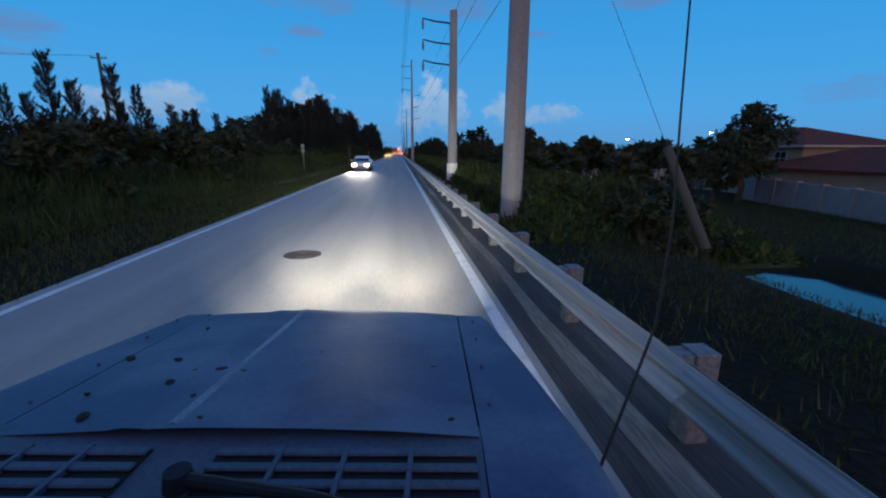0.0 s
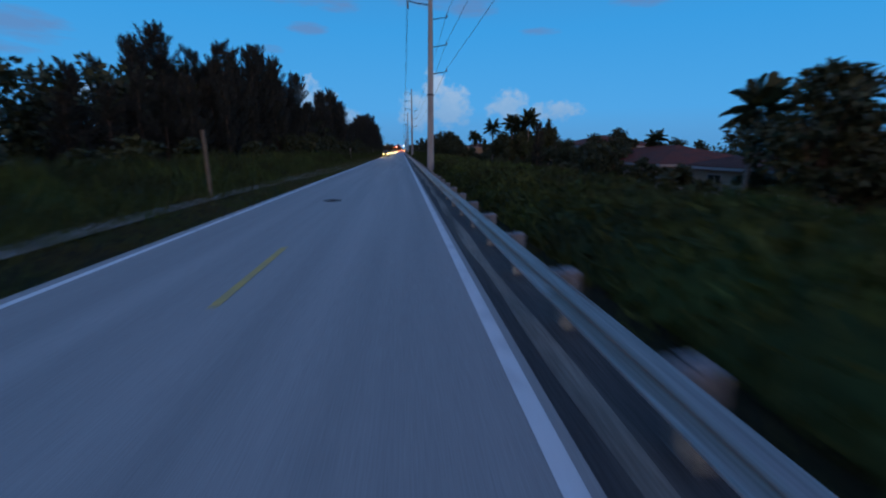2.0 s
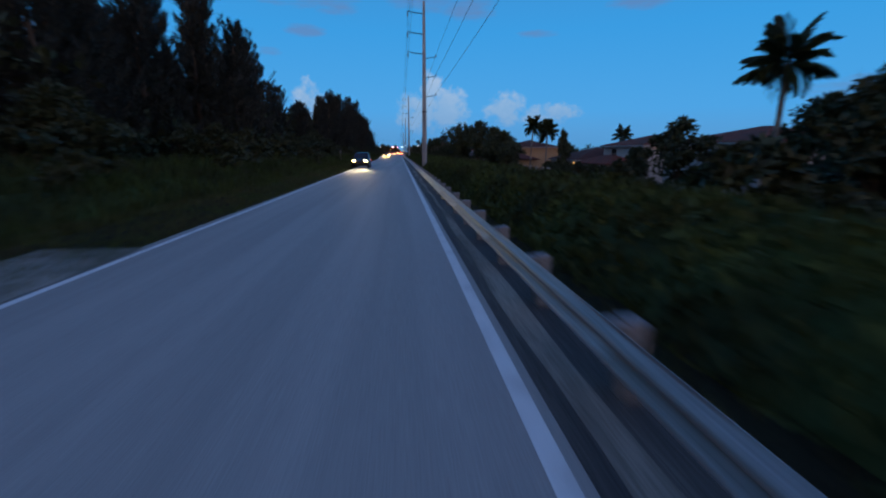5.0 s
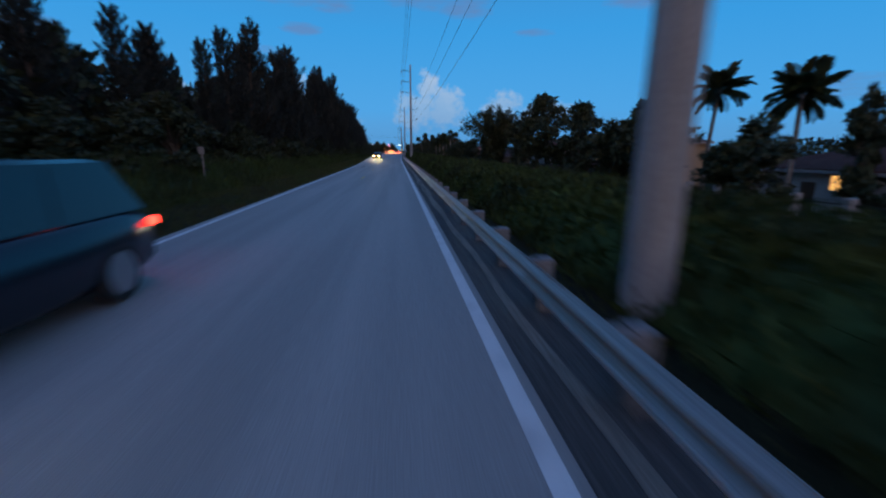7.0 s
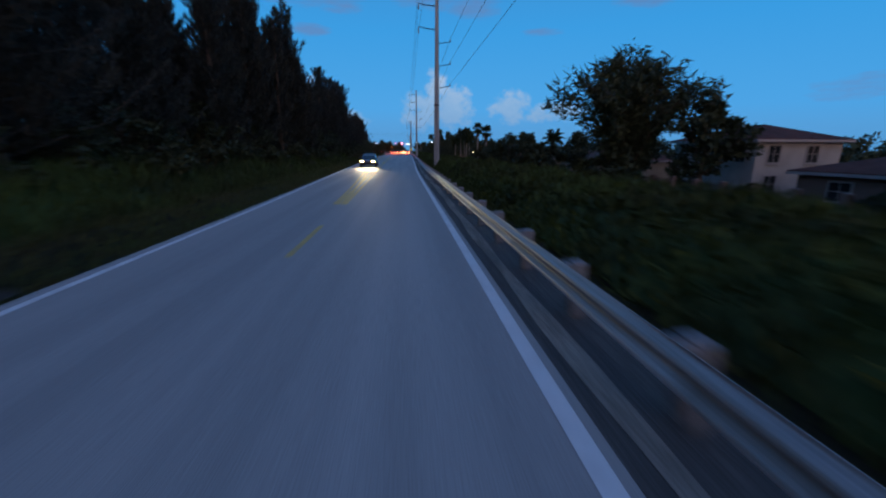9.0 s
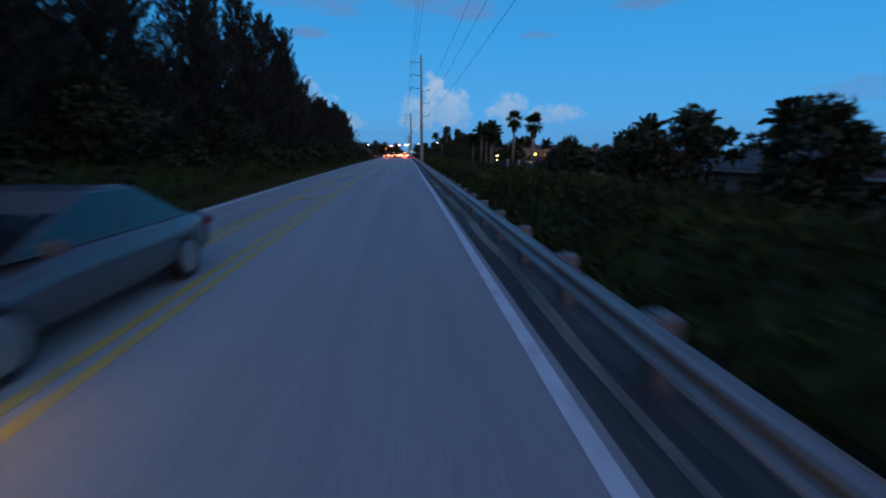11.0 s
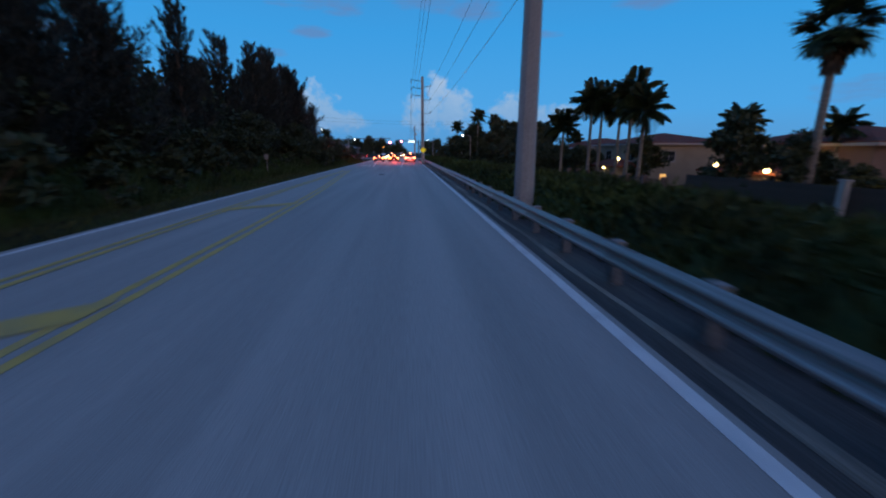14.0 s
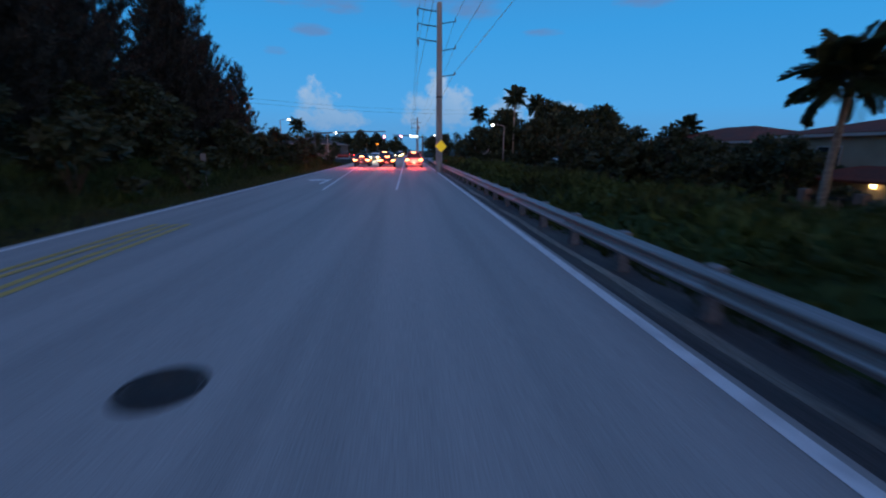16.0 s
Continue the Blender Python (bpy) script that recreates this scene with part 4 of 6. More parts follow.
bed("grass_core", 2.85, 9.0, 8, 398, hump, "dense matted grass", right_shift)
band("ground_cover", 2.7, 9.4, 8, 398, hump, 330000, HEDGE, "dense low dark green ground cover behind the guardrail", "ground cover", (0.14, 0.36), 0.085, right_shift, 0.8)
band("verge_grass", 2.05, 3.6, -20, 398, lambda u: 0.12 + 0.25 * u * u, 30000, GRASS, "thin dark grass behind the guardrail", "grass", (0.08, 0.25), 0.02, lambda y: right_line(y) - 1.0)
band("bank_grass", 3.4, 5.5, -20, 13, lambda u: 0.08, 26000, GRASS, "short grass on the canal bank", "grass", (0.05, 0.14), 0.012)
band("verge_grass", -7.4, -4.74, -20, 392, lambda u: 0.10 + 0.20 * (1 - u), 210000, GRASS, "mown dark grass verge", "grass", (0.07, 0.2), 0.02, lambda y: left_line(y) + 4.55)


def scrub(u):
    return 1.5 * min(1.0, (1 - u) * 3.0) * (0.55 + 0.45 * (1 - u))


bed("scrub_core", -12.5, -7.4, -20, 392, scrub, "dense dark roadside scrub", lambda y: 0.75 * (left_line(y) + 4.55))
band("scrub_foliage", -12.5, -7.2, -20, 392, scrub, 200000, HEDGE, "dense dark green roadside scrub and tall grass", "scrub", (0.35, 0.85), 0.05, lambda y: 0.75 * (left_line(y) + 4.55))

band("bank_grass", 13.2, 30, -12, 36, lambda u: 0.15, 45000, GRASS, "rough dark grass beyond the canal", "grass", (0.1, 0.25), 0.025)

# canal by the start
WATER = material("still_water", (0.012, 0.014, 0.022), 0.10, scale=0.8, fine=4, bump=0.06, spread=0.1, depth=0.03)
bm = bmesh.new()
bmesh.ops.create_grid(bm, x_segments=12, y_segments=30, size=0.5, matrix=Matrix.Translation((9.6, -19, -1.62)) @ Matrix.Diagonal((7.5, 64, 1, 1)))
tagged(part("canal_water", bm, WATER), "still dark canal water reflecting the dusk sky", "water", kind="structure")

# ---------------------------------------------------------------- houses, walls and fences
STUCCO = material("beige_stucco", (0.30, 0.25, 0.19), 0.9, scale=0.7, fine=40, bump=0.3, spread=0.1, second=(0.25, 0.21, 0.16))
STUCCO_TAN = material("tan_stucco", (0.38, 0.27, 0.16), 0.9, scale=0.7, fine=40, bump=0.3, spread=0.1, second=(0.39, 0.28, 0.17))
STUCCO_WHITE = material("white_stucco", (0.42, 0.41, 0.39), 0.9, scale=0.7, fine=40, bump=0.3, spread=0.08, second=(0.34, 0.33, 0.31))
STUCCO_ROSE = material("rose_stucco", (0.19, 0.13, 0.11), 0.9, scale=0.7, fine=40, bump=0.3, spread=0.1)
TILE_RED = material("clay_roof", (0.17, 0.045, 0.028), 0.85, scale=0.9, fine=11, bump=0.9, spread=0.3, second=(0.10, 0.042, 0.032), depth=0.04, gloss=0.15)
TILE_BROWN = material("brown_roof", (0.105, 0.042, 0.032), 0.85, scale=0.9, fine=11, bump=0.9, spread=0.3, depth=0.04, gloss=0.15)
TILE_GREY = material("grey_roof", (0.10, 0.09, 0.09), 0.85, scale=0.9, fine=11, bump=0.9, spread=0.3, depth=0.04, gloss=0.15)
TRIM_WHITE = material("white_trim", (0.34, 0.33, 0.32), 0.6, spread=0.06, bump=0.1)
PANE = material("dark_window_glass", (0.02, 0.025, 0.03), 0.08, spread=0.1, bump=0)
PANE_LIT = material("lit_window_glass", (0.5, 0.3, 0.1), 0.3, spread=0.2, scale=1.5, bump=0, emit=(1.0, 0.50, 0.14), power=1.1)
LAMP_WARM = material("warm_lamp_glass", (0.9, 0.8, 0.5), 0.3, spread=0.02, bump=0, emit=(1.0, 0.66, 0.25), power=14.0)
LAMP_WHITE = material("white_lamp_glass", (0.9, 0.9, 0.9), 0.3, spread=0.02, bump=0, emit=(1.0, 0.93, 0.80), power=16.0)
LAMP_YELLOW = material("yellow_lamp_glass", (0.9, 0.8, 0.2), 0.3, spread=0.02, bump=0, emit=(1.0, 0.80, 0.10), power=14.0)
IRON = material("black_iron", (0.03, 0.03, 0.032), 0.6, 0.4, spread=0.2, bump=0.1)
BOARD = material("dark_fence_board", (0.09, 0.065, 0.05), 0.85, scale=1.5, fine=18, bump=0.5, spread=0.3, stretch=(1, 1, 0.15))
DOOR = material("dark_wood_door", (0.10, 0.05, 0.03), 0.5, spread=0.2, bump=0.2)


def hip_roof(w, d, h, eave=0.5, thick=0.16):
    """w along y, d along x; a hipped roof with an overhang."""
    bm = bmesh.new()
    a, b = d / 2 + eave, w / 2 + eave
    r = max(0.3, b - a) if b > a else 0.3
    rx = max(0.0, a - b)
    vs = [bm.verts.new(p) for p in ((-a, -b, 0), (a, -b, 0), (a, b, 0), (-a, b, 0), (-a, -b, thick), (a, -b, thick), (a, b, thick), (-a, b, thick),
                                    (-rx, -r, h), (rx, -r, h), (rx, r, h), (-rx, r, h))]
    for f in ((3, 2, 1, 0), (0, 1, 5, 4), (1, 2, 6, 5), (2, 3, 7, 6), (3, 0, 4, 7), (4, 5, 9, 8), (5, 6, 10, 9), (6, 7, 11, 10), (7, 4, 8, 11), (8, 9, 10, 11)):
        bm.faces.new([vs[i] for i in f])
    bmesh.ops.remove_doubles(bm, verts=bm.verts, dist=0.001)
    return bm


def add_window(wall, face, u, z, ww, wh, d, w, lit, arched=False):
    """A framed window in the wall that faces the road (f) or back along it (s)."""
    m = pose(-d / 2, u, z, 0, 0, -90) if face == "f" else pose(u, -w / 2, z)
    bm = bmesh.new()
    o, i = (ww / 2 + 0.1, -0.1, wh + 0.1), (ww / 2, 0.0, wh)
    rings = [[bm.verts.new(p) for p in ((-q[0], yy, q[1]), (q[0], yy, q[1]), (q[0], yy, q[2]), (-q[0], yy, q[2]))] for q, yy in ((o, 0.05), (o, -0.07), (i, -0.07), (i, 0.05))]
    for j in range(4):
        for k in range(4):
            bm.faces.new((rings[j][k], rings[j][(k + 1) % 4], rings[(j + 1) % 4][(k + 1) % 4], rings[(j + 1) % 4][k]))
    fr = part("window", bm, TRIM_WHITE, wall, "white framed window", m=m)
    part("mullion", boxm(-0.02, 0.02, -0.05, -0.03, 0, wh), TRIM_WHITE, fr)
    part("transom", boxm(-ww / 2, ww / 2, -0.055, -0.031, wh * 0.5, wh * 0.5 + 0.04), TRIM_WHITE, fr)
    part("pane", boxm(-ww / 2, ww / 2, -0.03, 0.0, 0, wh), PANE_LIT if lit else PANE, fr, "warm lit glass" if lit else "dark glass")
    part("sill", boxm(-ww / 2 - 0.14, ww / 2 + 0.14, -0.14, 0.0, -0.16, -0.1), TRIM_WHITE, fr)
    if arched:
        bm = bmesh.new()
        n = 10
        pts = [(ww / 2 * math.cos(math.pi * k / n), wh + 0.1 + ww / 2 * math.sin(math.pi * k / n)) for k in range(n + 1)]
        a = [bm.verts.new((x, -0.05, zz)) for x, zz in pts]
        b = [bm.verts.new((x, 0.02, zz)) for x, zz in pts]
        bm.faces.new(a)
        for k in range(n):
            bm.faces.new((a[k], b[k], b[k + 1], a[k + 1]))
        part("arch_pane", bm, PANE, fr, "dark half-round glass")


def house(x, y, rz, w, d, wall_h, roof_h, wall_mat, roof_mat, windows, label, z=-2.2, wing=None, door=None):
    t = thing("house", x, y, z, rz, label=label, category="house", group="houses behind the hedge")
    wall = part("wall", boxm(-d / 2, d / 2, -w / 2, w / 2, -0.2, wall_h), wall_mat, t)
    part("roof", hip_roof(w, d, roof_h), roof_mat, t, m=pose(0, 0, wall_h))
    bm = bmesh.new()
    a, b = d / 2 + 0.52, w / 2 + 0.52
    for q in ((-a, a, -b, -b + 0.06), (-a, a, b - 0.06, b), (-a, -a + 0.06, -b + 0.06, b - 0.06), (a - 0.06, a, -b + 0.06, b - 0.06)):
        box(bm, *q, wall_h - 0.10, wall_h + 0.10)
    part("fascia", bm, TRIM_WHITE, t)
    for face, u, zz, ww, wh, lit, *more in windows:
        add_window(wall, face, u, zz, ww, wh, d, w, lit, bool(more))
    if door is not None:
        part("door", boxm(-d / 2 - 0.05, -d / 2 + 0.03, door - 0.5, door + 0.5, 0, 2.1), DOOR, t, "dark wooden door")
    if wing:
        wx, wy, ww, wd, wh, rh = wing
        part("wing_wall", boxm(wx - wd / 2, wx + wd / 2, wy - ww / 2, wy + ww / 2, -0.2, wh), wall_mat, t)
        part("wing_roof", hip_roof(ww, wd, rh), roof_mat, t, m=pose(wx, wy, wh))
    return t


two = "two-storey %s stucco house with a hipped %s tile roof"
one = "single-storey %s stucco house with a low hipped %s tile roof"
house(39.5, 38, 0, 11, 10, 4.7, 1.9, STUCCO, TILE_RED, [("f", 0.5, 3.0, 1.3, 1.2, 0, 1), ("f", 0.5, 1.2, 1.4, 0.6, 0), ("f", -3.5, 3.0, 1.1, 1.2, 0), ("s", -2, 3.0, 1.2, 1.2, 0)], two % ("beige", "red"), -2.2, (-2.5, -9.5, 12, 9, 2.7, 1.9), 3.5)
house(28.5, 56, 4, 13, 11, 2.7, 1.75, STUCCO_WHITE, TILE_RED, [("f", -3.5, 0.9, 1.4, 1.3, 1), ("f", 0, 0.9, 1.6, 1.3, 0), ("f", 4, 0.9, 1.4, 1.3, 0), ("s", -2, 0.9, 1.4, 1.2, 1)], one % ("white", "red"), door=2.2)
house(29.5, 71, -3, 12, 10, 2.7, 1.9, STUCCO, TILE_BROWN, [("f", -3.5, 0.9, 1.4, 1.3, 0), ("f", 3, 0.9, 1.4, 1.3, 0), ("s", -2, 0.9, 1.4, 1.2, 0)], one % ("beige", "brown"), door=0)
house(28.0, 86, 2, 15, 11, 2.8, 1.8, STUCCO_WHITE, TILE_RED, [("f", -5, 0.8, 1.6, 1.5, 0), ("f", -1, 0.8, 1.6, 1.5, 0), ("f", 4, 0.8, 1.6, 1.5, 0), ("s", -2, 0.8, 1.4, 1.4, 0)], one % ("white", "red"), door=1.6)
house(30.5, 105, 0, 12, 11, 4.6, 1.7, STUCCO, TILE_RED, [("f", -3, 3.2, 1.2, 1.2, 0), ("f", 3, 3.2, 1.2, 1.2, 0), ("s", 0, 3.2, 1.2, 1.2, 0)], two % ("beige", "red"), door=0)
house(31, 128, 0, 13, 11, 2.8, 1.9, STUCCO, TILE_RED, [("f", -3, 0.9, 1.4, 1.3, 0), ("f", 3, 0.9, 1.4, 1.3, 0), ("s", -2, 0.9, 1.4, 1.2, 0)], one % ("beige", "red"), door=0)
house(34, 146, 0, 12, 11, 4.8, 1.7, STUCCO_WHITE, TILE_RED, [("f", -3, 3.2, 1.2, 1.2, 0), ("f", 3, 3.2, 1.2, 1.2, 0), ("s", -2, 3.2, 1.2, 1.2, 0)], two % ("white", "red"), door=0)
house(37.0, 167.3, 2, 10, 10, 4.9, 1.7, STUCCO_WHITE, TILE_RED, [("f", -2.5, 3.2, 1.3, 1.3, 0), ("f", 2, 3.2, 1.3, 1.3, 0), ("s", -2, 3.2, 1.3, 1.3, 0)], two % ("white", "red"), wing=(-7.2, -0.5, 8, 5, 2.4, 1.3), door=0)
house(33.0, 177, -2, 12, 11, 2.8, 2.1, STUCCO_WHITE, TILE_BROWN, [("f", -0.4, 1.7, 0.7, 0.9, 1), ("f", -4.7, 1.7, 0.8, 0.9, 1), ("f", 3.9, 0.9, 1.2, 1.3, 0), ("s", -3, 0.9, 1.2, 1.3, 0)], one % ("white", "brown"), door=1.4)
house(29.5, 203, -8, 11, 11, 5.0, 1.7, STUCCO_TAN, TILE_BROWN, [("f", -2.2, 3.1, 1.3, 1.5, 0), ("f", 2.8, 3.1, 1.2, 1.3, 0), ("s", -3, 3.1, 1.3, 1.4, 0), ("f", 0.5, 0.7, 1.6, 1.5, 0)], two % ("tan", "brown"), wing=(-3.5, -8.2, 6, 7, 2.5, 1.3), door=3.6)
house(33.0, 219, 0, 12, 10, 2.6, 1.75, STUCCO_ROSE, TILE_BROWN, [("f", -3, 0.9, 1.4, 1.2, 0), ("f", 3, 0.9, 1.4, 1.2, 0), ("s", -2, 0.9, 1.4, 1.2, 0)], one % ("rose", "brown"), door=0)
house(31.8, 234.0, 0, 10, 7.5, 4.9, 1.5, STUCCO_WHITE, TILE_BROWN, [("f", -3.5, 3.2, 1.0, 1.3, 0), ("f", 0, 3.2, 1.0, 1.3, 0), ("f", 3.5, 3.2, 1.0, 1.3, 0), ("s", -2.2, 3.2, 1.0, 1.3, 0), ("s", 1.2, 3.2, 1.0, 1.3, 0), ("s", -2.2, 0.8, 1.0, 1.3, 0)], two % ("white", "brown"), door=2)
house(30.0, 255, 0, 13, 11, 2.8, 1.8, STUCCO, TILE_BROWN, [("f", -3, 0.9, 1.4, 1.2, 0), ("f", 3, 0.9, 1.4, 1.2, 0)], one % ("beige", "brown"), door=0)
house(31.0, 272, 0, 13, 11, 2.8, 1.9, STUCCO, TILE_GREY, [("f", -3, 0.9, 1.4, 1.2, 0), ("f", 3, 0.9, 1.4, 1.2, 0)], one % ("beige", "grey"), door=0)
house(27.0, 304, 0, 15, 10, 2.6, 1.6, STUCCO, TILE_RED, [("f", -5, 0.9, 2.0, 1.0, 1), ("f", 0, 0.9, 1.4, 1.2, 0), ("f", 4.5, 0.9, 1.4, 1.2, 1), ("s", -2, 0.9, 1.4, 1.2, 0)], one % ("beige", "red"), door=2)
house(36.5, 333, 0, 13, 11, 4.7, 1.6, STUCCO_ROSE, TILE_RED, [("f", -3, 2.9, 2.2, 1.1, 0), ("f", 2.5, 2.9, 1.4, 1.1, 0), ("f", -3.4, 0.7, 1.5, 1.3, 1), ("f", 2, 0.7, 1.5, 1.3, 1), ("s", -2, 2.9, 1.4, 1.1, 0)], two % ("terracotta", "red"), wing=(-6, 1.0, 10, 3.5, 2.4, 0.9), door=-0.6)
house(36.0, 358, 0, 14, 12, 5.2, 1.6, STUCCO, TILE_RED, [("f", -3.5, 3.1, 1.6, 1.3, 0), ("f", 2.5, 3.1, 1.6, 1.3, 0), ("s", -3, 3.1, 1.5, 1.2, 0), ("f", -3.5, 0.7, 1.5, 1.3, 1), ("s", -3.5, 0.7, 0.8, 0.8, 1)], two % ("beige", "red"), wing=(-7.8, -3.0, 7, 3.6, 2.3, 0.95), door=2.5)
house(36.0, 376, 2, 16, 12, 4.9, 1.8, STUCCO, TILE_RED, [("f", -4, 2.7, 1.4, 1.2, 0), ("f", 3, 2.7, 1.4, 1.2, 0), ("s", -2, 2.7, 1.4, 1.2, 0)], two % ("beige", "red"), wing=(-2, 13, 10, 9, 4.6, 0.9), door=0)
house(22.0, 424, 0, 10, 12, 5.4, 1.4, STUCCO_WHITE, TILE_BROWN, [("s", -3, 3.4, 1.2, 1.2, 0), ("s", 1, 3.4, 1.2, 1.2, 0), ("f", 0, 3.4, 1.2, 1.2, 0)], two % ("white", "brown"), -1.5)
house(-24.0, 452, 0, 22, 14, 3.4, 2.0, STUCCO_ROSE, TILE_GREY, [("s", -3, 1.0, 1.6, 1.3, 0), ("s", 2, 1.0, 1.6, 1.3, 0)], one % ("beige", "grey"), -0.1)


def lamp_at(x, y, z, mat, colour, power, size, label):
    t = thing("porch_lamp", x, y, z, label=label, category="lamp", group="garden lamps")
    bm = bmesh.new()
    bmesh.ops.create_uvsphere(bm, u_segments=12, v_segments=8, radius=size)
    part("globe", bm, mat, t, "glowing glass globe", smooth=True)
    part("bracket", tubem([(0, 0, -size * 0.9), (0.25, 0, -size - 0.12), (0.5, 0, -size - 0.12)], 0.025, 6), IRON, t)
    if power:
        li = bpy.data.lights.new("lamp_bulb", "POINT")
        li.energy, li.color, li.shadow_soft_size = power, colour, size * 1.2
        new("lamp_bulb", li).matrix_world = pose(x - size - 0.25, y - 0.1, z)


warm = "small glowing warm lamp on a house wall"
lamp_at(23.4, 112.6, 1.75, LAMP_YELLOW, (1.0, 0.85, 0.15), 70, 0.26, "bright yellow garden lamp among bushes")
lamp_at(23.6, 199.0, 0.0, LAMP_WARM, (1.0, 0.6, 0.2), 60, 0.16, warm)
lamp_at(25.0, 348.5, 1.2, LAMP_WARM, (1.0, 0.7, 0.3), 90, 0.2, warm)
lamp_at(26.2, 354.2, 0.0, LAMP_WARM, (1.0, 0.7, 0.3), 0, 0.13, warm)
lamp_at(26.5, 334.8, 0.9, LAMP_WARM, (1.0, 0.7, 0.3), 80, 0.18, warm)
lamp_at(28.2, 331.5, 0.6, LAMP_WARM, (1.0, 0.62, 0.25), 170, 0.24, "large bright warm globe lamp before a terracotta house")
lamp_at(26.0, 320.7, 1.7, LAMP_YELLOW, (1.0, 0.85, 0.2), 0, 0.14, warm)
lamp_at(26.0, 317.9, 0.4, LAMP_WARM, (1.0, 0.62, 0.25), 50, 0.16, warm)
lamp_at(21.2, 309.0, -0.3, LAMP_WARM, (1.0, 0.7, 0.3), 30, 0.12, warm)


def iron_fence(x, y0, y1, z, h, pillar_mat, label, step=2.6):
    t = thing("fence", x, y0, z, label=label, category="fence", group="garden fences")
    n = max(1, round((y1 - y0) / step))
    bm = bmesh.new()
    box(bm, -0.02, 0.02, 0.2, step - 0.0, 0.15, 0.2)
    box(bm, -0.02, 0.02, 0.2, step - 0.0, h - 0.2, h - 0.15)
    for k in range(17):
        box(bm, -0.01, 0.01, 0.25 + k * 0.14, 0.27 + k * 0.14, 0.05, h)
    panel = tagged(part("panel", bm, IRON, t), kind="stuff")
    pil = part("pillar", boxm(-0.2, 0.2, -0.2, 0.2, -0.2, h + 0.15, bevel=0.03), pillar_mat, t)
    for k in range(1, n):
        tagged(share(panel, "panel", pose(0, k * step, 0), t), kind="stuff")
        share(pil, "pillar", pose(0, k * step, 0), t)
    share(pil, "pillar", pose(0, n * step, 0), t)


def board_fence(x, y0, y1, z, h, label):
    t = thing("fence", x, y0, z, label=label, category="fence", group="garden fences")
    n = int((y1 - y0) / 0.155)
    first = None
    for k in range(n):
        m = pose(random.uniform(-0.01, 0.01), k * 0.155, random.uniform(-0.02, 0.02))
        first = share(first, "board", m, t) if first else part("board", boxm(-0.012, 0.012, 0, 0.145, 0, h), BOARD, t, m=m)
    part("rail", boxm(0.014, 0.06, 0, y1 - y0, 0.4, 0.5), BOARD, t)


iron_fence(20.0, 48, 74, -2.15, 1.9, STUCCO_WHITE, "dark iron fence with pale pillars")
iron_fence(20.5, 165, 190, -2.15, 1.8, STUCCO_WHITE, "dark iron fence with pale pillars")
board_fence(21.0, 193, 212, -2.15, 2.2, "dark brown board fence before a house")
iron_fence(21.0, 213, 245, -2.15, 1.9, STUCCO_ROSE, "dark iron fence with rose pillars")
board_fence(20.5, 292, 330, -2.15, 2.5, "dark weathered board fence")


def gate_pillar(x, y, z, h):
    t = thing("gate_pillar", x, y, z, label="pale square garden pillar with a cap by the fence", category="pillar", group="garden pillars")
    part("shaft", boxm(-0.16, 0.16, -0.16, 0.16, -0.2, h, bevel=0.02), STUCCO_WHITE, t)
    part("cap", boxm(-0.21, 0.21, -0.21, 0.21, h + 0.001, h + 0.09, bevel=0.02), TRIM_WHITE, t)


for y in (297.3, 303.1, 311.0, 318.6):
    gate_pillar(20.05, y, -2.15, 2.75)
iron_fence(19.5, 331, 351.8, -2.15, 2.1, STUCCO_ROSE, "dark iron fence with rose pillars")


WALL_ROSE = material("pale_rose_stucco", (0.36, 0.28, 0.27), 0.9, scale=0.8, fine=40, bump=0.3, spread=0.12, second=(0.28, 0.22, 0.21))


def garden_wall():
    t = thing("garden_wall", 31.2, 34.5, -1.9, 0, label="long pale rose stucco garden wall with pillars", category="wall")
    m = pose(0, 0, 0, 0, 0, -21)
    n = 8
    panel = part("panel", boxm(-0.09, 0.09, -2.75, -0.2, -0.6, 1.75), WALL_ROSE, t, m=m)
    pil = part("pillar", boxm(-0.2, 0.2, -0.2, 0.2, -0.6, 1.85, bevel=0.03), WALL_ROSE, t, m=m)
    for k in range(1, n + 1):
        mk = m @ pose(0, -2.95 * k, 0)
        if k < n:
            share(panel, "panel", mk, t)
        share(pil, "pillar", mk, t)


garden_wall()

# ---------------------------------------------------------------- posts and signs along the wood
SIGN_FACE = material("white_sign_face", (0.24, 0.24, 0.235), 0.5, spread=0.12, bump=0.05)
# weak emission on the unlit sign imitates headlights thrown back by its face
SIGN_YELLOW_GLOW = material("glowing_yellow_sign_face", (0.75, 0.55, 0.02), 0.45, spread=0.06, bump=0.05, emit=(1.0, 0.72, 0.03), power=0.35)


def wooden_pole():
    t = thing("utility_pole", -34.5, 55.0, label="weathered wooden utility pole standing in the scrub", category="utility pole")
    part("shaft", tubem([(0, 0, -0.3), (0, 0, 6), (0, 0, 12.8)], [0.22, 0.2, 0.16], 10), WOOD, t)
    arm = part("crossarm", boxm(-0.9, 0.9, -0.06, 0.06, 12.2, 12.32), WOOD, t)
    for x in (-0.8, 0.0, 0.8):
        part("insulator", tubem([(x, 0, 12.32), (x, 0, 12.5)], [0.05, 0.035], 8), PORCELAIN, arm)
    for k, x in enumerate((-0.8, 0.8)):
        w = thing("power_line", 0, 0, label="thin wire running off from the wooden pole", category="power line", group="overhead wires")
        part("span", wire_span((-34.5 + x, 55, 12.5), (-90, 44 - 4 * k, 12.7), 0.9), WIRE, w)


wooden_pole()


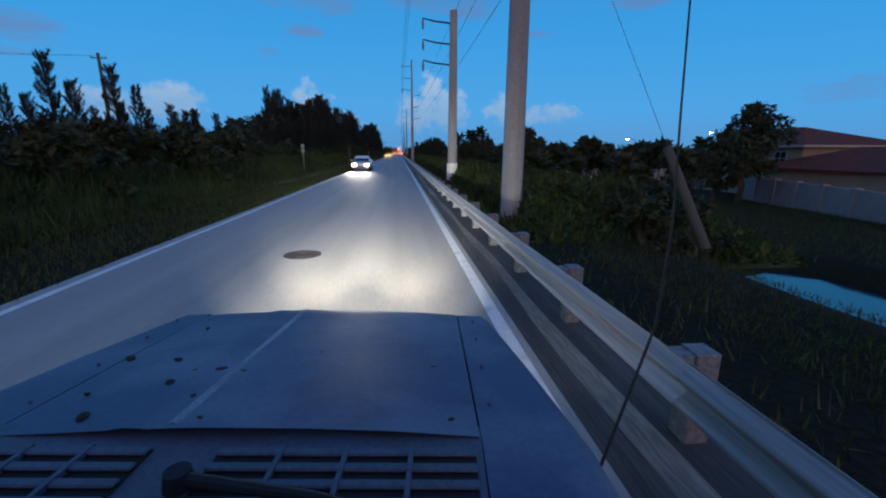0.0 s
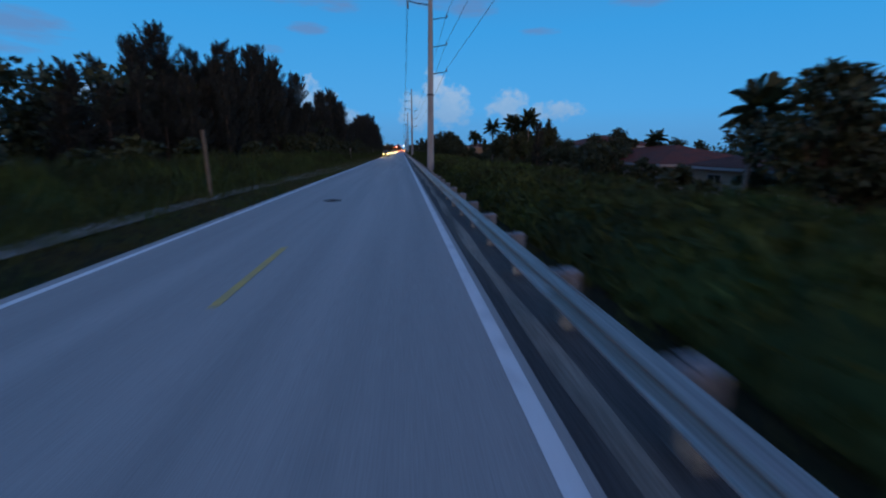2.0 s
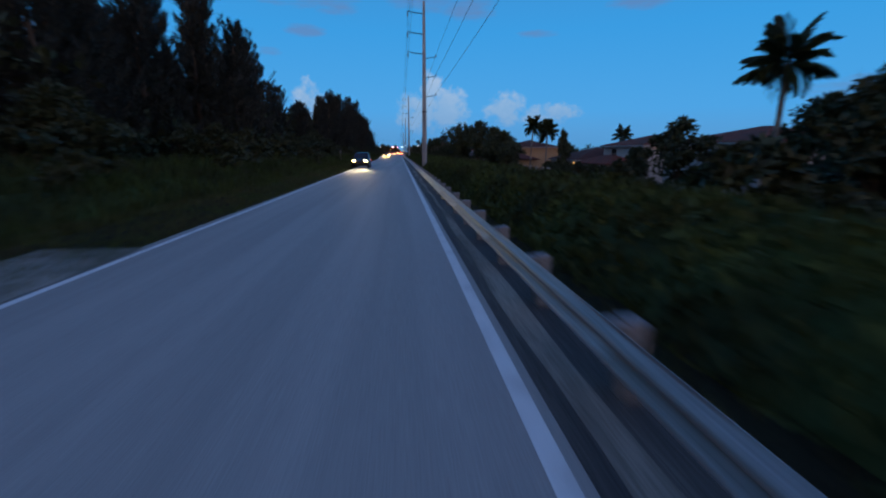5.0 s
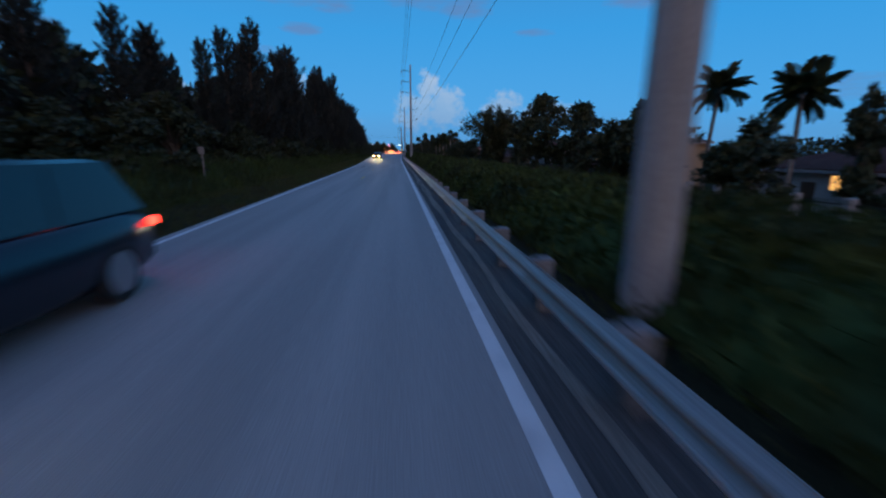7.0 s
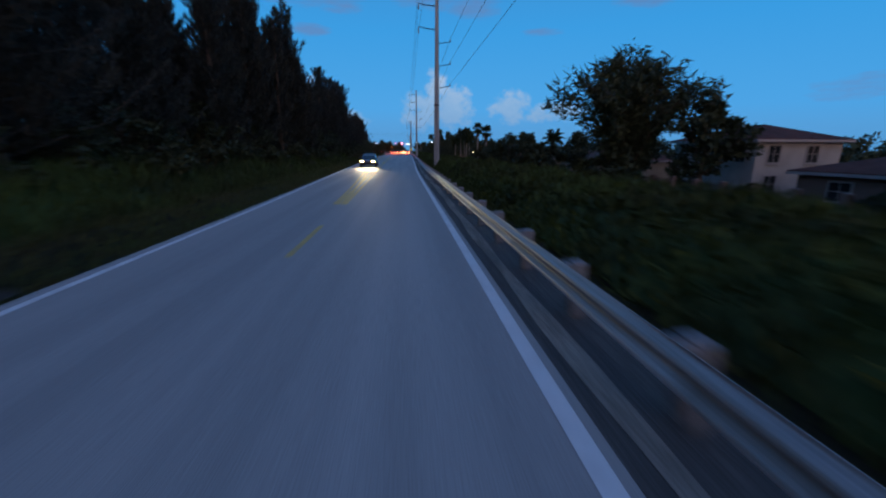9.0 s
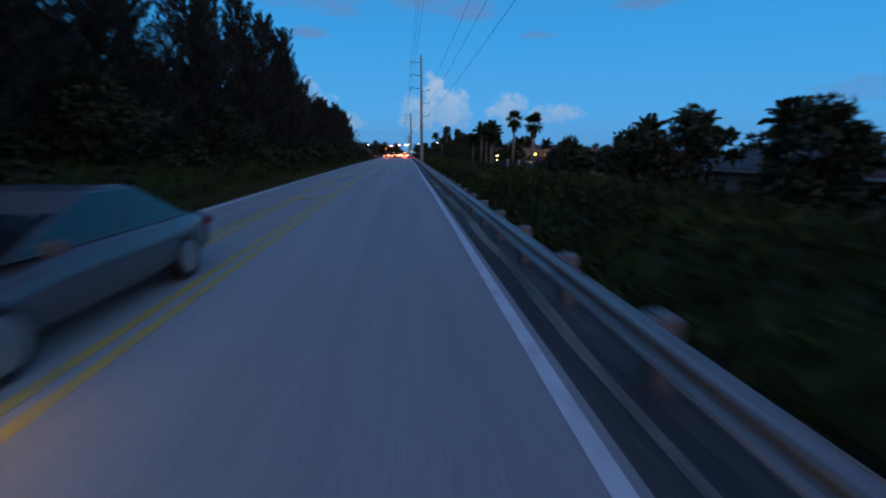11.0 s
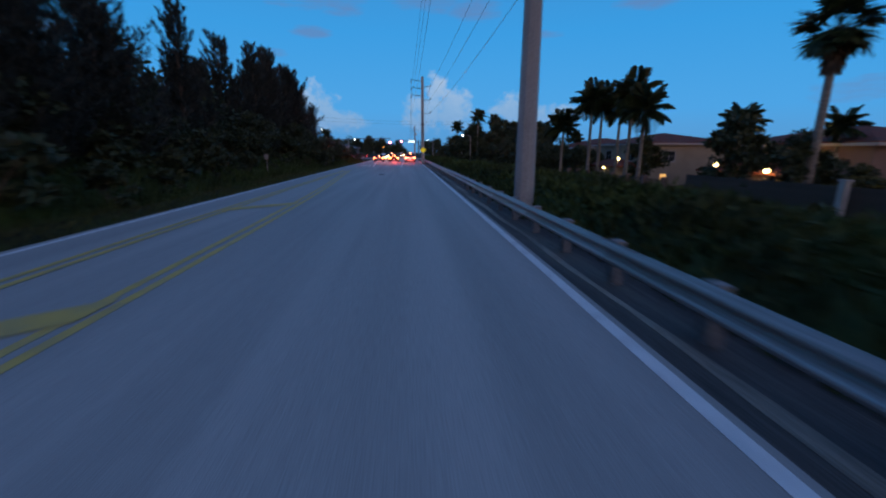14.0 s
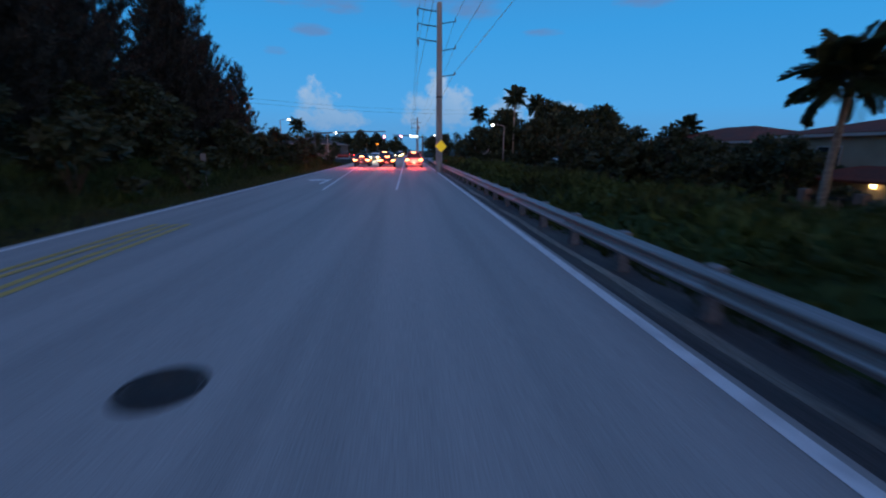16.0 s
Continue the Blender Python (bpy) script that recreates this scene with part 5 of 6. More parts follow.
def marker(x, y, h, plate, label):
    t = thing("sign_post", x, y, -0.05, label=label, category="sign", group="roadside markers")
    part("post", tubem([(0, 0, -0.2), (0, 0, h)], 0.025 if plate else 0.06, 6), ZINC if plate else WOOD, t)
    for k in range(plate):
        part("plate", boxm(-0.13, 0.13, -0.045, -0.037, h - 0.26 - 0.4 * k, h + 0.06 - 0.4 * k, bevel=0.003), SIGN_FACE, t, "plain pale sign plate")


marker(-8.0, 36, 2.4, 2, "thin steel post with two small pale plates")
marker(-7.0, 60, 2.5, 0, "weathered wooden marker post")
marker(-8.6, 174, 1.9, 1, "thin steel post with a small pale plate")
marker(-9.6, 354.5, 1.6, 1, "thin steel post with a small pale plate")
marker(-9.8, 332.4, 1.6, 1, "thin steel post with a small pale plate")
marker(-8.0, 112, 1.9, 1, "thin steel post with a small pale plate")


def warning_sign():
    t = thing("warning_sign", 2.95, 367.0, 0, label="yellow diamond warning sign on a steel post behind the rail", category="sign")
    part("post", tubem([(0, 0.03, -0.2), (0, 0.03, 2.45)], 0.035, 6), ZINC, t)
    bm = bmesh.new()
    box(bm, -0.34, 0.34, -0.02, 0.0, -0.34, 0.34, bevel=0.008)
    face = part("plate", bm, SIGN_YELLOW_GLOW, t, "yellow diamond plate with a weak added glow", m=pose(0, -0.02, 2.16, 0, 45, 0))
    part("border", boxm(-0.28, 0.28, -0.026, -0.021, 0.29, 0.31), IRON, face)


warning_sign()

# ---------------------------------------------------------------- vehicles
PAINT = {k: material(k + "_car_paint", c, 0.25, 0.1, spread=0.05, scale=2, fine=40, bump=0.02, gloss=0.6) for k, c in (
    ("white", (0.72, 0.72, 0.72)), ("black", (0.015, 0.015, 0.018)), ("silver", (0.35, 0.35, 0.36)), ("navy", (0.008, 0.010, 0.018)), ("red", (0.22, 0.02, 0.02)), ("grey", (0.10, 0.10, 0.11)))}
RUBBER = material("tyre_rubber", (0.02, 0.02, 0.02), 0.9, spread=0.2, bump=0.2)
ALLOY = material("alloy_rim", (0.45, 0.45, 0.46), 0.35, 0.9, spread=0.1, bump=0)
CAR_GLASS = material("car_glass", (0.015, 0.02, 0.025), 0.05, spread=0.05, bump=0)
BLACK_TRIM = material("black_plastic", (0.016, 0.016, 0.018), 0.85, spread=0.2, bump=0.1)
TAIL_ON = material("lit_tail_lamp", (0.5, 0.01, 0.01), 0.3, spread=0.02, bump=0, emit=(1.0, 0.035, 0.02), power=9.0)
BRAKE_ON = material("lit_brake_lamp", (0.5, 0.02, 0.01), 0.3, spread=0.02, bump=0, emit=(1.0, 0.17, 0.05), power=38.0)
HEAD_ON = material("lit_head_lamp", (0.9, 0.9, 0.85), 0.2, spread=0.02, bump=0, emit=(1.0, 0.86, 0.55), power=80.0)
HEAD_WARM = material("lit_halogen_lamp", (0.9, 0.85, 0.7), 0.2, spread=0.02, bump=0, emit=(1.0, 0.60, 0.16), power=70.0)
AMBER_ON = material("lit_amber_lamp", (0.8, 0.35, 0.05), 0.3, spread=0.02, bump=0, emit=(1.0, 0.24, 0.01), power=7.0)
PLATE = material("plate_white", (0.6, 0.6, 0.58), 0.5, spread=0.05, bump=0)


def loft(sections):
    """A closed skin through cross-sections of equal point counts."""
    bm = bmesh.new()
    rings = [[bm.verts.new(p) for p in s] for s in sections]
    n = len(rings[0])
    for a, b in zip(rings, rings[1:]):
        for k in range(n):
            bm.faces.new((a[k], a[(k + 1) % n], b[(k + 1) % n], b[k]))
    bm.faces.new(rings[0][::-1])
    bm.faces.new(rings[-1])
    bmesh.ops.recalc_face_normals(bm, faces=bm.faces)
    return bm


def hull_ring(y, half, low, belt, crown):
    """A rounded section of the lower body at y."""
    side = [(half * 0.86, low), (half * 0.98, low + 0.12), (half, (low + belt) / 2), (half * 0.965, belt - 0.06), (half * 0.86, belt), (half * 0.45, belt + crown)]
    return [(x, y, z) for x, z in side] + [(-x, y, z) for x, z in side[::-1]]


def wheel_parts(parent, x, y, r, flip):
    bm = bmesh.new()
    bmesh.ops.create_cone(bm, cap_ends=True, segments=24, radius1=r, radius2=r, depth=0.21, matrix=Matrix.Rotation(radians(90), 4, "Y"))
    bmesh.ops.bevel(bm, geom=[e for e in bm.edges if e.calc_face_angle(0) > 1], offset=0.03, segments=2, affect="EDGES")
    wh = part("wheel", bm, RUBBER, parent, "black tyre", m=pose(x, y, r))
    bm = bmesh.new()
    for k in range(5):
        a = k * math.tau / 5
        c, s = math.cos(a), math.sin(a)
        v = [bm.verts.new((flip * d, c * q - s * o, s * q + c * o)) for d in (0.09, 0.112) for q, o in ((0.03, -0.045), (r * 0.66, -0.03), (r * 0.66, 0.03), (0.03, 0.045))]
        for f in ((0, 1, 2, 3), (4, 5, 6, 7), (0, 1, 5, 4), (1, 2, 6, 5), (2, 3, 7, 6), (3, 0, 4, 7)):
            bm.faces.new([v[i] for i in f])
    tube(bm, [(flip * 0.085, 0, 0), (flip * 0.109, 0, 0)], r * 0.70, 20)
    bmesh.ops.recalc_face_normals(bm, faces=bm.faces)
    part("rim", bm, ALLOY, wh, "alloy rim")


def car(x, y, rz, paint, label, suv=False, head=False, tail=False, amber=False, halogen=True):
    """A car facing +y in its own frame, its middle at the origin."""
    t = thing("car", x, y, 0.0, rz, label=label, category="car", group="cars on the road")
    L, W = (4.7, 0.93) if suv else (4.75, 0.90)
    belt, top = (1.02, 1.68) if suv else (0.90, 1.41)
    h = L / 2
    red = BRAKE_ON if "braking" in label else TAIL_ON
    nose = belt - (0.10 if suv else 0.17)
    body = part("body", loft([hull_ring(-h, W * 0.80, 0.36, belt - 0.12, 0.01), hull_ring(-h + 0.10, W * 0.93, 0.27, belt - 0.04, 0.02), hull_ring(-h + 0.6, W, 0.24, belt + 0.0, 0.03),
                              hull_ring(-0.6, W, 0.22, belt, 0.03), hull_ring(0.55, W, 0.22, belt - 0.01, 0.04), hull_ring(h - 0.9, W * 0.99, 0.24, nose + 0.03, 0.05),
                              hull_ring(h - 0.25, W * 0.93, 0.26, nose - 0.06, 0.04), hull_ring(h - 0.04, W * 0.82, 0.32, nose - 0.2, 0.02), hull_ring(h, W * 0.7, 0.38, nose - 0.28, 0.01)]), PAINT[paint], t, smooth=True)
    yb, yt, ft, fb = (-h + 0.12, -h + 0.5, 0.05, 0.85) if suv else (-h + 0.65, -h + 1.5, -0.05, 1.15)
    k = W * 0.70

    bm = bmesh.new()
    lo = [bm.verts.new(p) for p in ((W * 0.87, yb, belt), (-W * 0.87, yb, belt), (-W * 0.87, fb, belt), (W * 0.87, fb, belt))]
    hi = [bm.verts.new(p) for p in ((k, yt, top - 0.04), (-k, yt, top - 0.04), (-k, ft, top - 0.03), (k, ft, top - 0.03))]
    cr = [bm.verts.new(p) for p in ((k * 0.8, yt + 0.15, top), (-k * 0.8, yt + 0.15, top), (-k * 0.8, ft - 0.2, top), (k * 0.8, ft - 0.2, top))]
    for i in range(4):
        bm.faces.new((lo[i], lo[(i + 1) % 4], hi[(i + 1) % 4], hi[i]))
        bm.faces.new((hi[i], hi[(i + 1) % 4], cr[(i + 1) % 4], cr[i]))
    bm.faces.new(cr)
    bmesh.ops.recalc_face_normals(bm, faces=bm.faces)
    part("cabin", bm, PAINT[paint], t)

    def pane(name, a, b, c, d, push, lab):
        bm = bmesh.new()
        q = [Vector(v) for v in (a, b, c, d)]
        n = (q[1] - q[0]).cross(q[3] - q[0]).normalized() * push
        mid = sum(q, Vector()) / 4
        f = [bm.verts.new(v.lerp(mid, 0.06) + n) for v in q]
        g = [bm.verts.new(v.lerp(mid, 0.06) - n * 0.5) for v in q]
        bm.faces.new(f)
        bm.faces.new(g[::-1])
        for i in range(4):
            bm.faces.new((f[i], g[i], g[(i + 1) % 4], f[(i + 1) % 4]))
        bmesh.ops.recalc_face_normals(bm, faces=bm.faces)
        part(name, bm, CAR_GLASS, t, lab)

    b0, z1 = W * 0.87, top - 0.04
    pane("windscreen", (-b0, fb, belt), (b0, fb, belt), (k, ft, z1), (-k, ft, z1), 0.012, "dark windscreen")
    pane("rear_window", (b0, yb, belt), (-b0, yb, belt), (-k, yt, z1), (k, yt, z1), 0.012, "dark rear window")
    my, mt = (yb + fb) / 2 - 0.05, (yt + ft) / 2
    for s in (-1, 1):
        pane("side_window", (s * b0, my, belt), (s * b0, fb, belt), (s * k, ft, z1), (s * k, mt, z1), 0.012 * s, "dark side glass")
        pane("side_window", (s * b0, yb, belt), (s * b0, my, belt), (s * k, mt, z1), (s * k, yt, z1), 0.012 * s, "dark side glass")
        part("mirror", boxm(s * (W + 0.09) - 0.09, s * (W + 0.09) + 0.09, fb - 0.30, fb - 0.20, belt + 0.02, belt + 0.15, bevel=0.02), PAINT[paint], t)
        part("headlight", boxm(s * W * 0.66 - 0.16, s * W * 0.66 + 0.16, h - 0.20, h - 0.02, nose - 0.17, nose - 0.075, bevel=0.02), (HEAD_WARM if halogen else HEAD_ON) if head else PLATE, t, "lit headlight" if head else "clear headlight")
        if amber:
            part("fog_light", boxm(s * W * 0.66 - 0.17, s * W * 0.66 + 0.17, h - 0.16, h + 0.015, 0.37, 0.43, bevel=0.015), AMBER_ON, t, "lit amber lamp")
        part("tail_light", boxm(s * W * 0.76 - 0.19, s * W * 0.76 + 0.19, -h - 0.01, -h + 0.14, belt - 0.23, belt - 0.12, bevel=0.02), red if tail else PAINT["red"], t, "lit red tail light" if tail else "red tail light")
        for yy in (h - 0.92, -h + 0.95):
            wheel_parts(t, s * (W - 0.10), yy, 0.36 if suv else 0.33, s)
    if tail:
        part("brake_light", boxm(-0.22, 0.22, yt - 0.06 if suv else yb + 0.3, (yt if suv else yb + 0.36), top - 0.09 if suv else belt + 0.2, top - 0.04 if suv else belt + 0.25), red, t, "lit high brake light")
    part("grille", boxm(-0.42, 0.42, h - 0.10, h + 0.012, 0.42, nose - 0.28, bevel=0.02), BLACK_TRIM, t)
    part("bumper", boxm(-W * 0.72, W * 0.72, -h - 0.05, -h + 0.1, 0.40, 0.58, bevel=0.03), BLACK_TRIM if suv else PAINT[paint], t)
    part("number_plate", boxm(-0.16, 0.16, -h - 0.062, -h - 0.05, 0.44, 0.56), PLATE, t, "plain pale number plate")
    return t


def beam(x, y, z, tx, ty, tz, power, colour=(1.0, 0.93, 0.78), angle=46, blend=0.6):
    li = bpy.data.lights.new("head_lamp", "SPOT")
    li.energy, li.color, li.spot_size, li.spot_blend, li.shadow_soft_size = power, colour, radians(angle), blend, 0.08
    new("head_lamp", li).matrix_world = look((x, y, z), (tx, ty, tz))


car(-3.72, 42.7, 180, "white", "white sedan driving with headlights and amber lamps lit", head=True, amber=True, halogen=False)
beam(-4.3, 40.2, 0.66, -4.5, 29, 0.0, 2200, angle=38, blend=1.0)
beam(-3.2, 40.2, 0.66, -3.4, 29, 0.0, 2200, angle=38, blend=1.0)
car(-4.1, 157.7, 180, "navy", "dark blue sport utility car driving past with lights lit", suv=True, tail=True, head=True)
for x in (-4.7, -3.5):
    beam(x, 155.2, 0.66, x - 0.6, 146, 0.0, 1300, (1.0, 0.78, 0.42), 48, 1.0)
car(-4.0, 246.0, 180, "grey", "grey sedan coming along the road with headlights lit", head=True)
for x in (-4.55, -3.4):
    beam(x, 243.5, 0.66, x + 0.1, 233, 0.0, 2500, (1.0, 0.84, 0.52), 34, 1.0)
# queue at the signals
car(1.05, 380.6, 0, "silver", "silver sport utility car braking in the queue", suv=True, tail=True)
car(-1.95, 382.5, 0, "black", "black sedan braking in the queue", tail=True)
car(-4.9, 384.0, 0, "grey", "dark grey sedan braking in the queue", tail=True)
for k, (x, y, p, s) in enumerate(((1.3, 388.5, "white", False), (-2.5, 391.0, "silver", True), (1.6, 396, "black", True), (1.9, 404, "grey", False))):
    car(x, y, 0, p, p + (" sport utility car" if s else " sedan") + " braking in the queue", suv=s, tail=True)
car(-5.3, 411, 180, "white", "white sedan oncoming with headlights lit", head=True, amber=True)
car(-5.1, 419, 180, "black", "black sport utility car oncoming with headlights lit", suv=True, head=True, amber=True)
car(-3.0, 424.5, 176, "silver", "silver sedan turning across the junction with headlights lit", head=True, amber=True)
car(-5.4, 428, 180, "grey", "grey sedan oncoming with headlights lit", head=True, amber=True)
car(-1.0, 462, 180, "white", "white sport utility car waiting across the junction with headlights lit", suv=True, head=True)
car(-4.2, 466, 180, "black", "black sedan waiting across the junction with headlights lit", head=True)
car(15.0, 432.7, 100, "black", "black sedan leaving along the cross street with lit tail lights", tail=True)
for x, y in ((-5.3, 408.4), (-5.1, 416.4), (-3.0, 421.9)):
    beam(x, y, 0.68, x - 0.2, y - 16, 0.0, 2600, (1.0, 0.80, 0.42), 50, 1.0)
car(-6.0, 449, 180, "silver", "silver sedan waiting across the junction with headlights lit", head=True)
car(-1.7, 448, 180, "grey", "grey sedan waiting across the junction with headlights lit", head=True)
car(17.5, 396, 75, "silver", "silver sedan parked off the road with a headlight lit", head=True).location.z = -1.9
for x in (1.05, -1.95, -4.9):
    li = bpy.data.lights.new("brake_glow", "POINT")
    li.energy, li.color, li.shadow_soft_size = 420, (1.0, 0.08, 0.05), 0.25
    new("brake_glow", li).matrix_world = pose(x, 377.6, 0.85)

# ---------------------------------------------------------------- junction
tagged(strip("cross_street", lambda y: -120.0, lambda y: 120.0, ROAD_END, 442, -0.004, ASPHALT, 20), "worn asphalt street crossing at the signals", "road", kind="structure")
tagged(strip("far_road", lambda y: -8.0, lambda y: 4.0, 442, 503, -0.006, ASPHALT, 40), "asphalt road going on past the junction", "road", kind="structure")
SIGNAL_RED = material("lit_red_signal", (0.6, 0.02, 0.02), 0.3, spread=0.02, bump=0, emit=(1.0, 0.08, 0.10), power=140.0)
SIGNAL_DARK = material("unlit_signal_lens", (0.05, 0.05, 0.03), 0.3, spread=0.05, bump=0)
SIGN_LIT = material("lit_street_sign", (0.8, 0.85, 0.85), 0.4, spread=0.05, bump=0, emit=(0.75, 0.95, 0.95), power=2.0)
MAST = material("weathered_mast_steel", (0.10, 0.10, 0.10), 0.6, 0.3, spread=0.2, bump=0.05)
LEAD = material("signal_housing", (0.04, 0.04, 0.04), 0.6, spread=0.1, bump=0.05)


def mast(x, y, reach, z, signals, sign=None, drop=0.0):
    t = thing("traffic_signal_mast", x, y, 0, label="galvanized steel mast arm carrying red traffic signals", category="traffic signal", group="signal masts")
    part("pole", tubem([(0, 0, -0.2), (0, 0, z + 0.6)], [0.19, 0.15], 12), MAST, t)
    part("arm", tubem([(0, 0, z), (reach * 0.5, 0, z + 0.35), (reach, 0, z + 0.5)], [0.15, 0.13, 0.09], 10), MAST, t)
    for sx in signals:
        if drop:
            part("hanger", tubem([(sx, -0.2, z + 0.5), (sx, -0.2, z - drop + 0.4)], 0.03, 6), ZINC, t)
        s = part("signal_head", boxm(sx - 0.19, sx + 0.19, -0.32, -0.10, z - drop - 0.75, z - drop + 0.45, bevel=0.03), LEAD, t, "dark signal housing")
        for k, mat in enumerate((SIGNAL_RED, SIGNAL_DARK, SIGNAL_DARK)):
            part("lens", tubem([(sx, -0.325, z - drop + 0.23 - 0.38 * k), (sx, -0.36, z - drop + 0.23 - 0.38 * k)], [0.15, 0.14], 14), mat, s, "lit red lens" if k == 0 else "unlit lens")
    if sign:
        part("street_sign", boxm(sign - 1.0, sign + 1.0, -0.2, -0.08, z - 0.05, z + 0.45, bevel=0.02), SIGN_LIT, t, "lit pale street name box")


mast(4.6, 437, -7.4, 5.0, (-5.3,), -2.2)
mast(-18.0, 421, 14.3, 5.1, (14.0,), drop=0.75)


def beacon(x, y, z):
    t = thing("flashing_beacon", x, y, 0, label="steel post with a lit amber beacon by the junction", category="traffic signal")
    part("pole", tubem([(0, 0, -0.2), (0, 0, z + 0.3)], 0.05, 8), ZINC, t)
    h = part("housing", boxm(-0.19, 0.19, -0.26, -0.06, z - 0.22, z + 0.22, bevel=0.03), LEAD, t, "dark signal housing")
    part("lens", tubem([(0, -0.265, z), (0, -0.30, z)], [0.15, 0.14], 14), AMBER_ON, h, "lit amber lens")


beacon(-7.2, 449.0, 3.55)
car(-13.5, 428.5, 90, "red", "red sedan turning in from the cross street", tail=True, head=True)


def street_lamp(x, y, h, side, label="tall steel street lamp, lit"):
    t = thing("street_lamp", x, y, 0, label=label, category="street lamp", group="street lamps")
    part("pole", tubem([(0, 0, -0.2), (0, 0, h)], [0.11, 0.07], 10), ZINC, t)
    part("arm", tubem([(0, 0, h), (side * 0.8, 0, h + 0.25), (side * 1.6, 0, h + 0.3)], 0.04, 8), ZINC, t)
    hd = part("head", boxm(side * 1.75 - 0.28, side * 1.75 + 0.28, -0.14, 0.14, h + 0.22, h + 0.36, bevel=0.03), LEAD, t)
    part("lens", boxm(side * 1.75 - 0.22, side * 1.75 + 0.22, -0.19, 0.12, h + 0.12, h + 0.22, bevel=0.02), LAMP_WHITE, hd, "glowing lamp glass")


for x, y, h, s in ((-24, 419, 7.4, 1), (-15.5, 421, 5.0, 1), (15, 396, 5.4, -1), (10.5, 455, 6.0, -1), (4.0, 470, 6.5, -1), (7, 500, 7.0, -1), (45, 76, 4.2, -1), (47, 57, 4.6, -1)):
    street_lamp(x, y, h, s)


def far_pole(x, y, h):
    t = thing("utility_pole", x, y, label="wooden utility pole with crossarm beyond the wood", category="utility pole", group="distant poles")
    part("shaft", tubem([(0, 0, -0.3), (0, 0, h)], [0.16, 0.11], 8), WOOD, t)
    part("crossarm", boxm(-1.1, 1.1, -0.06, 0.06, h - 0.5, h - 0.38), WOOD, t)
    part("transformer", tubem([(0.32, 0, h - 2.4), (0.32, 0, h - 1.5)], 0.24, 10), ZINC, t)


far_pole(-29, 417, 11.5)
far_pole(4.2, 462, 10.5)
far_pole(5.6, 520, 10.5)
for z0 in (11.2, 10.4):
    w = thing("power_line", 0, 0, label="thin wire spanning the junction", category="power line", group="overhead wires")
    part("span", wire_span((-29, 417, z0), (30, 440, z0 + 1.0), 1.0, 0.015), WIRE, w)
palm(-21.8, 424, -0.1, 7.2, "feather", 1.2, 0.03, "palm tree by the junction")
palm(-12, 470, -0.1, 5.2, "feather", 1.0, 0.0, "palm tree by the junction")

# ---------------------------------------------------------------- the off-road car that stands at the start
HOOD_PAINT = material("faded_dusty_paint", (0.062, 0.080, 0.145), 0.5, scale=2.6, fine=55, bump=0.04, spread=0.12, second=(0.15, 0.175, 0.235), patch=0.42, gloss=0.45)
COWL_PAINT = material("faded_cowl_paint", (0.085, 0.10, 0.15), 0.55, scale=5, fine=60, bump=0.2, spread=0.2, second=(0.075, 0.08, 0.10), patch=0.5)
MUD = material("dried_mud", (0.05, 0.035, 0.028), 0.95, scale=9, fine=60, bump=0.8, spread=0.3)


WORN = material("worn_pale_paint", (0.26, 0.28, 0.33), 0.5, scale=8, fine=60, bump=0.2, spread=0.2, second=(0.14, 0.155, 0.19), patch=0.45)


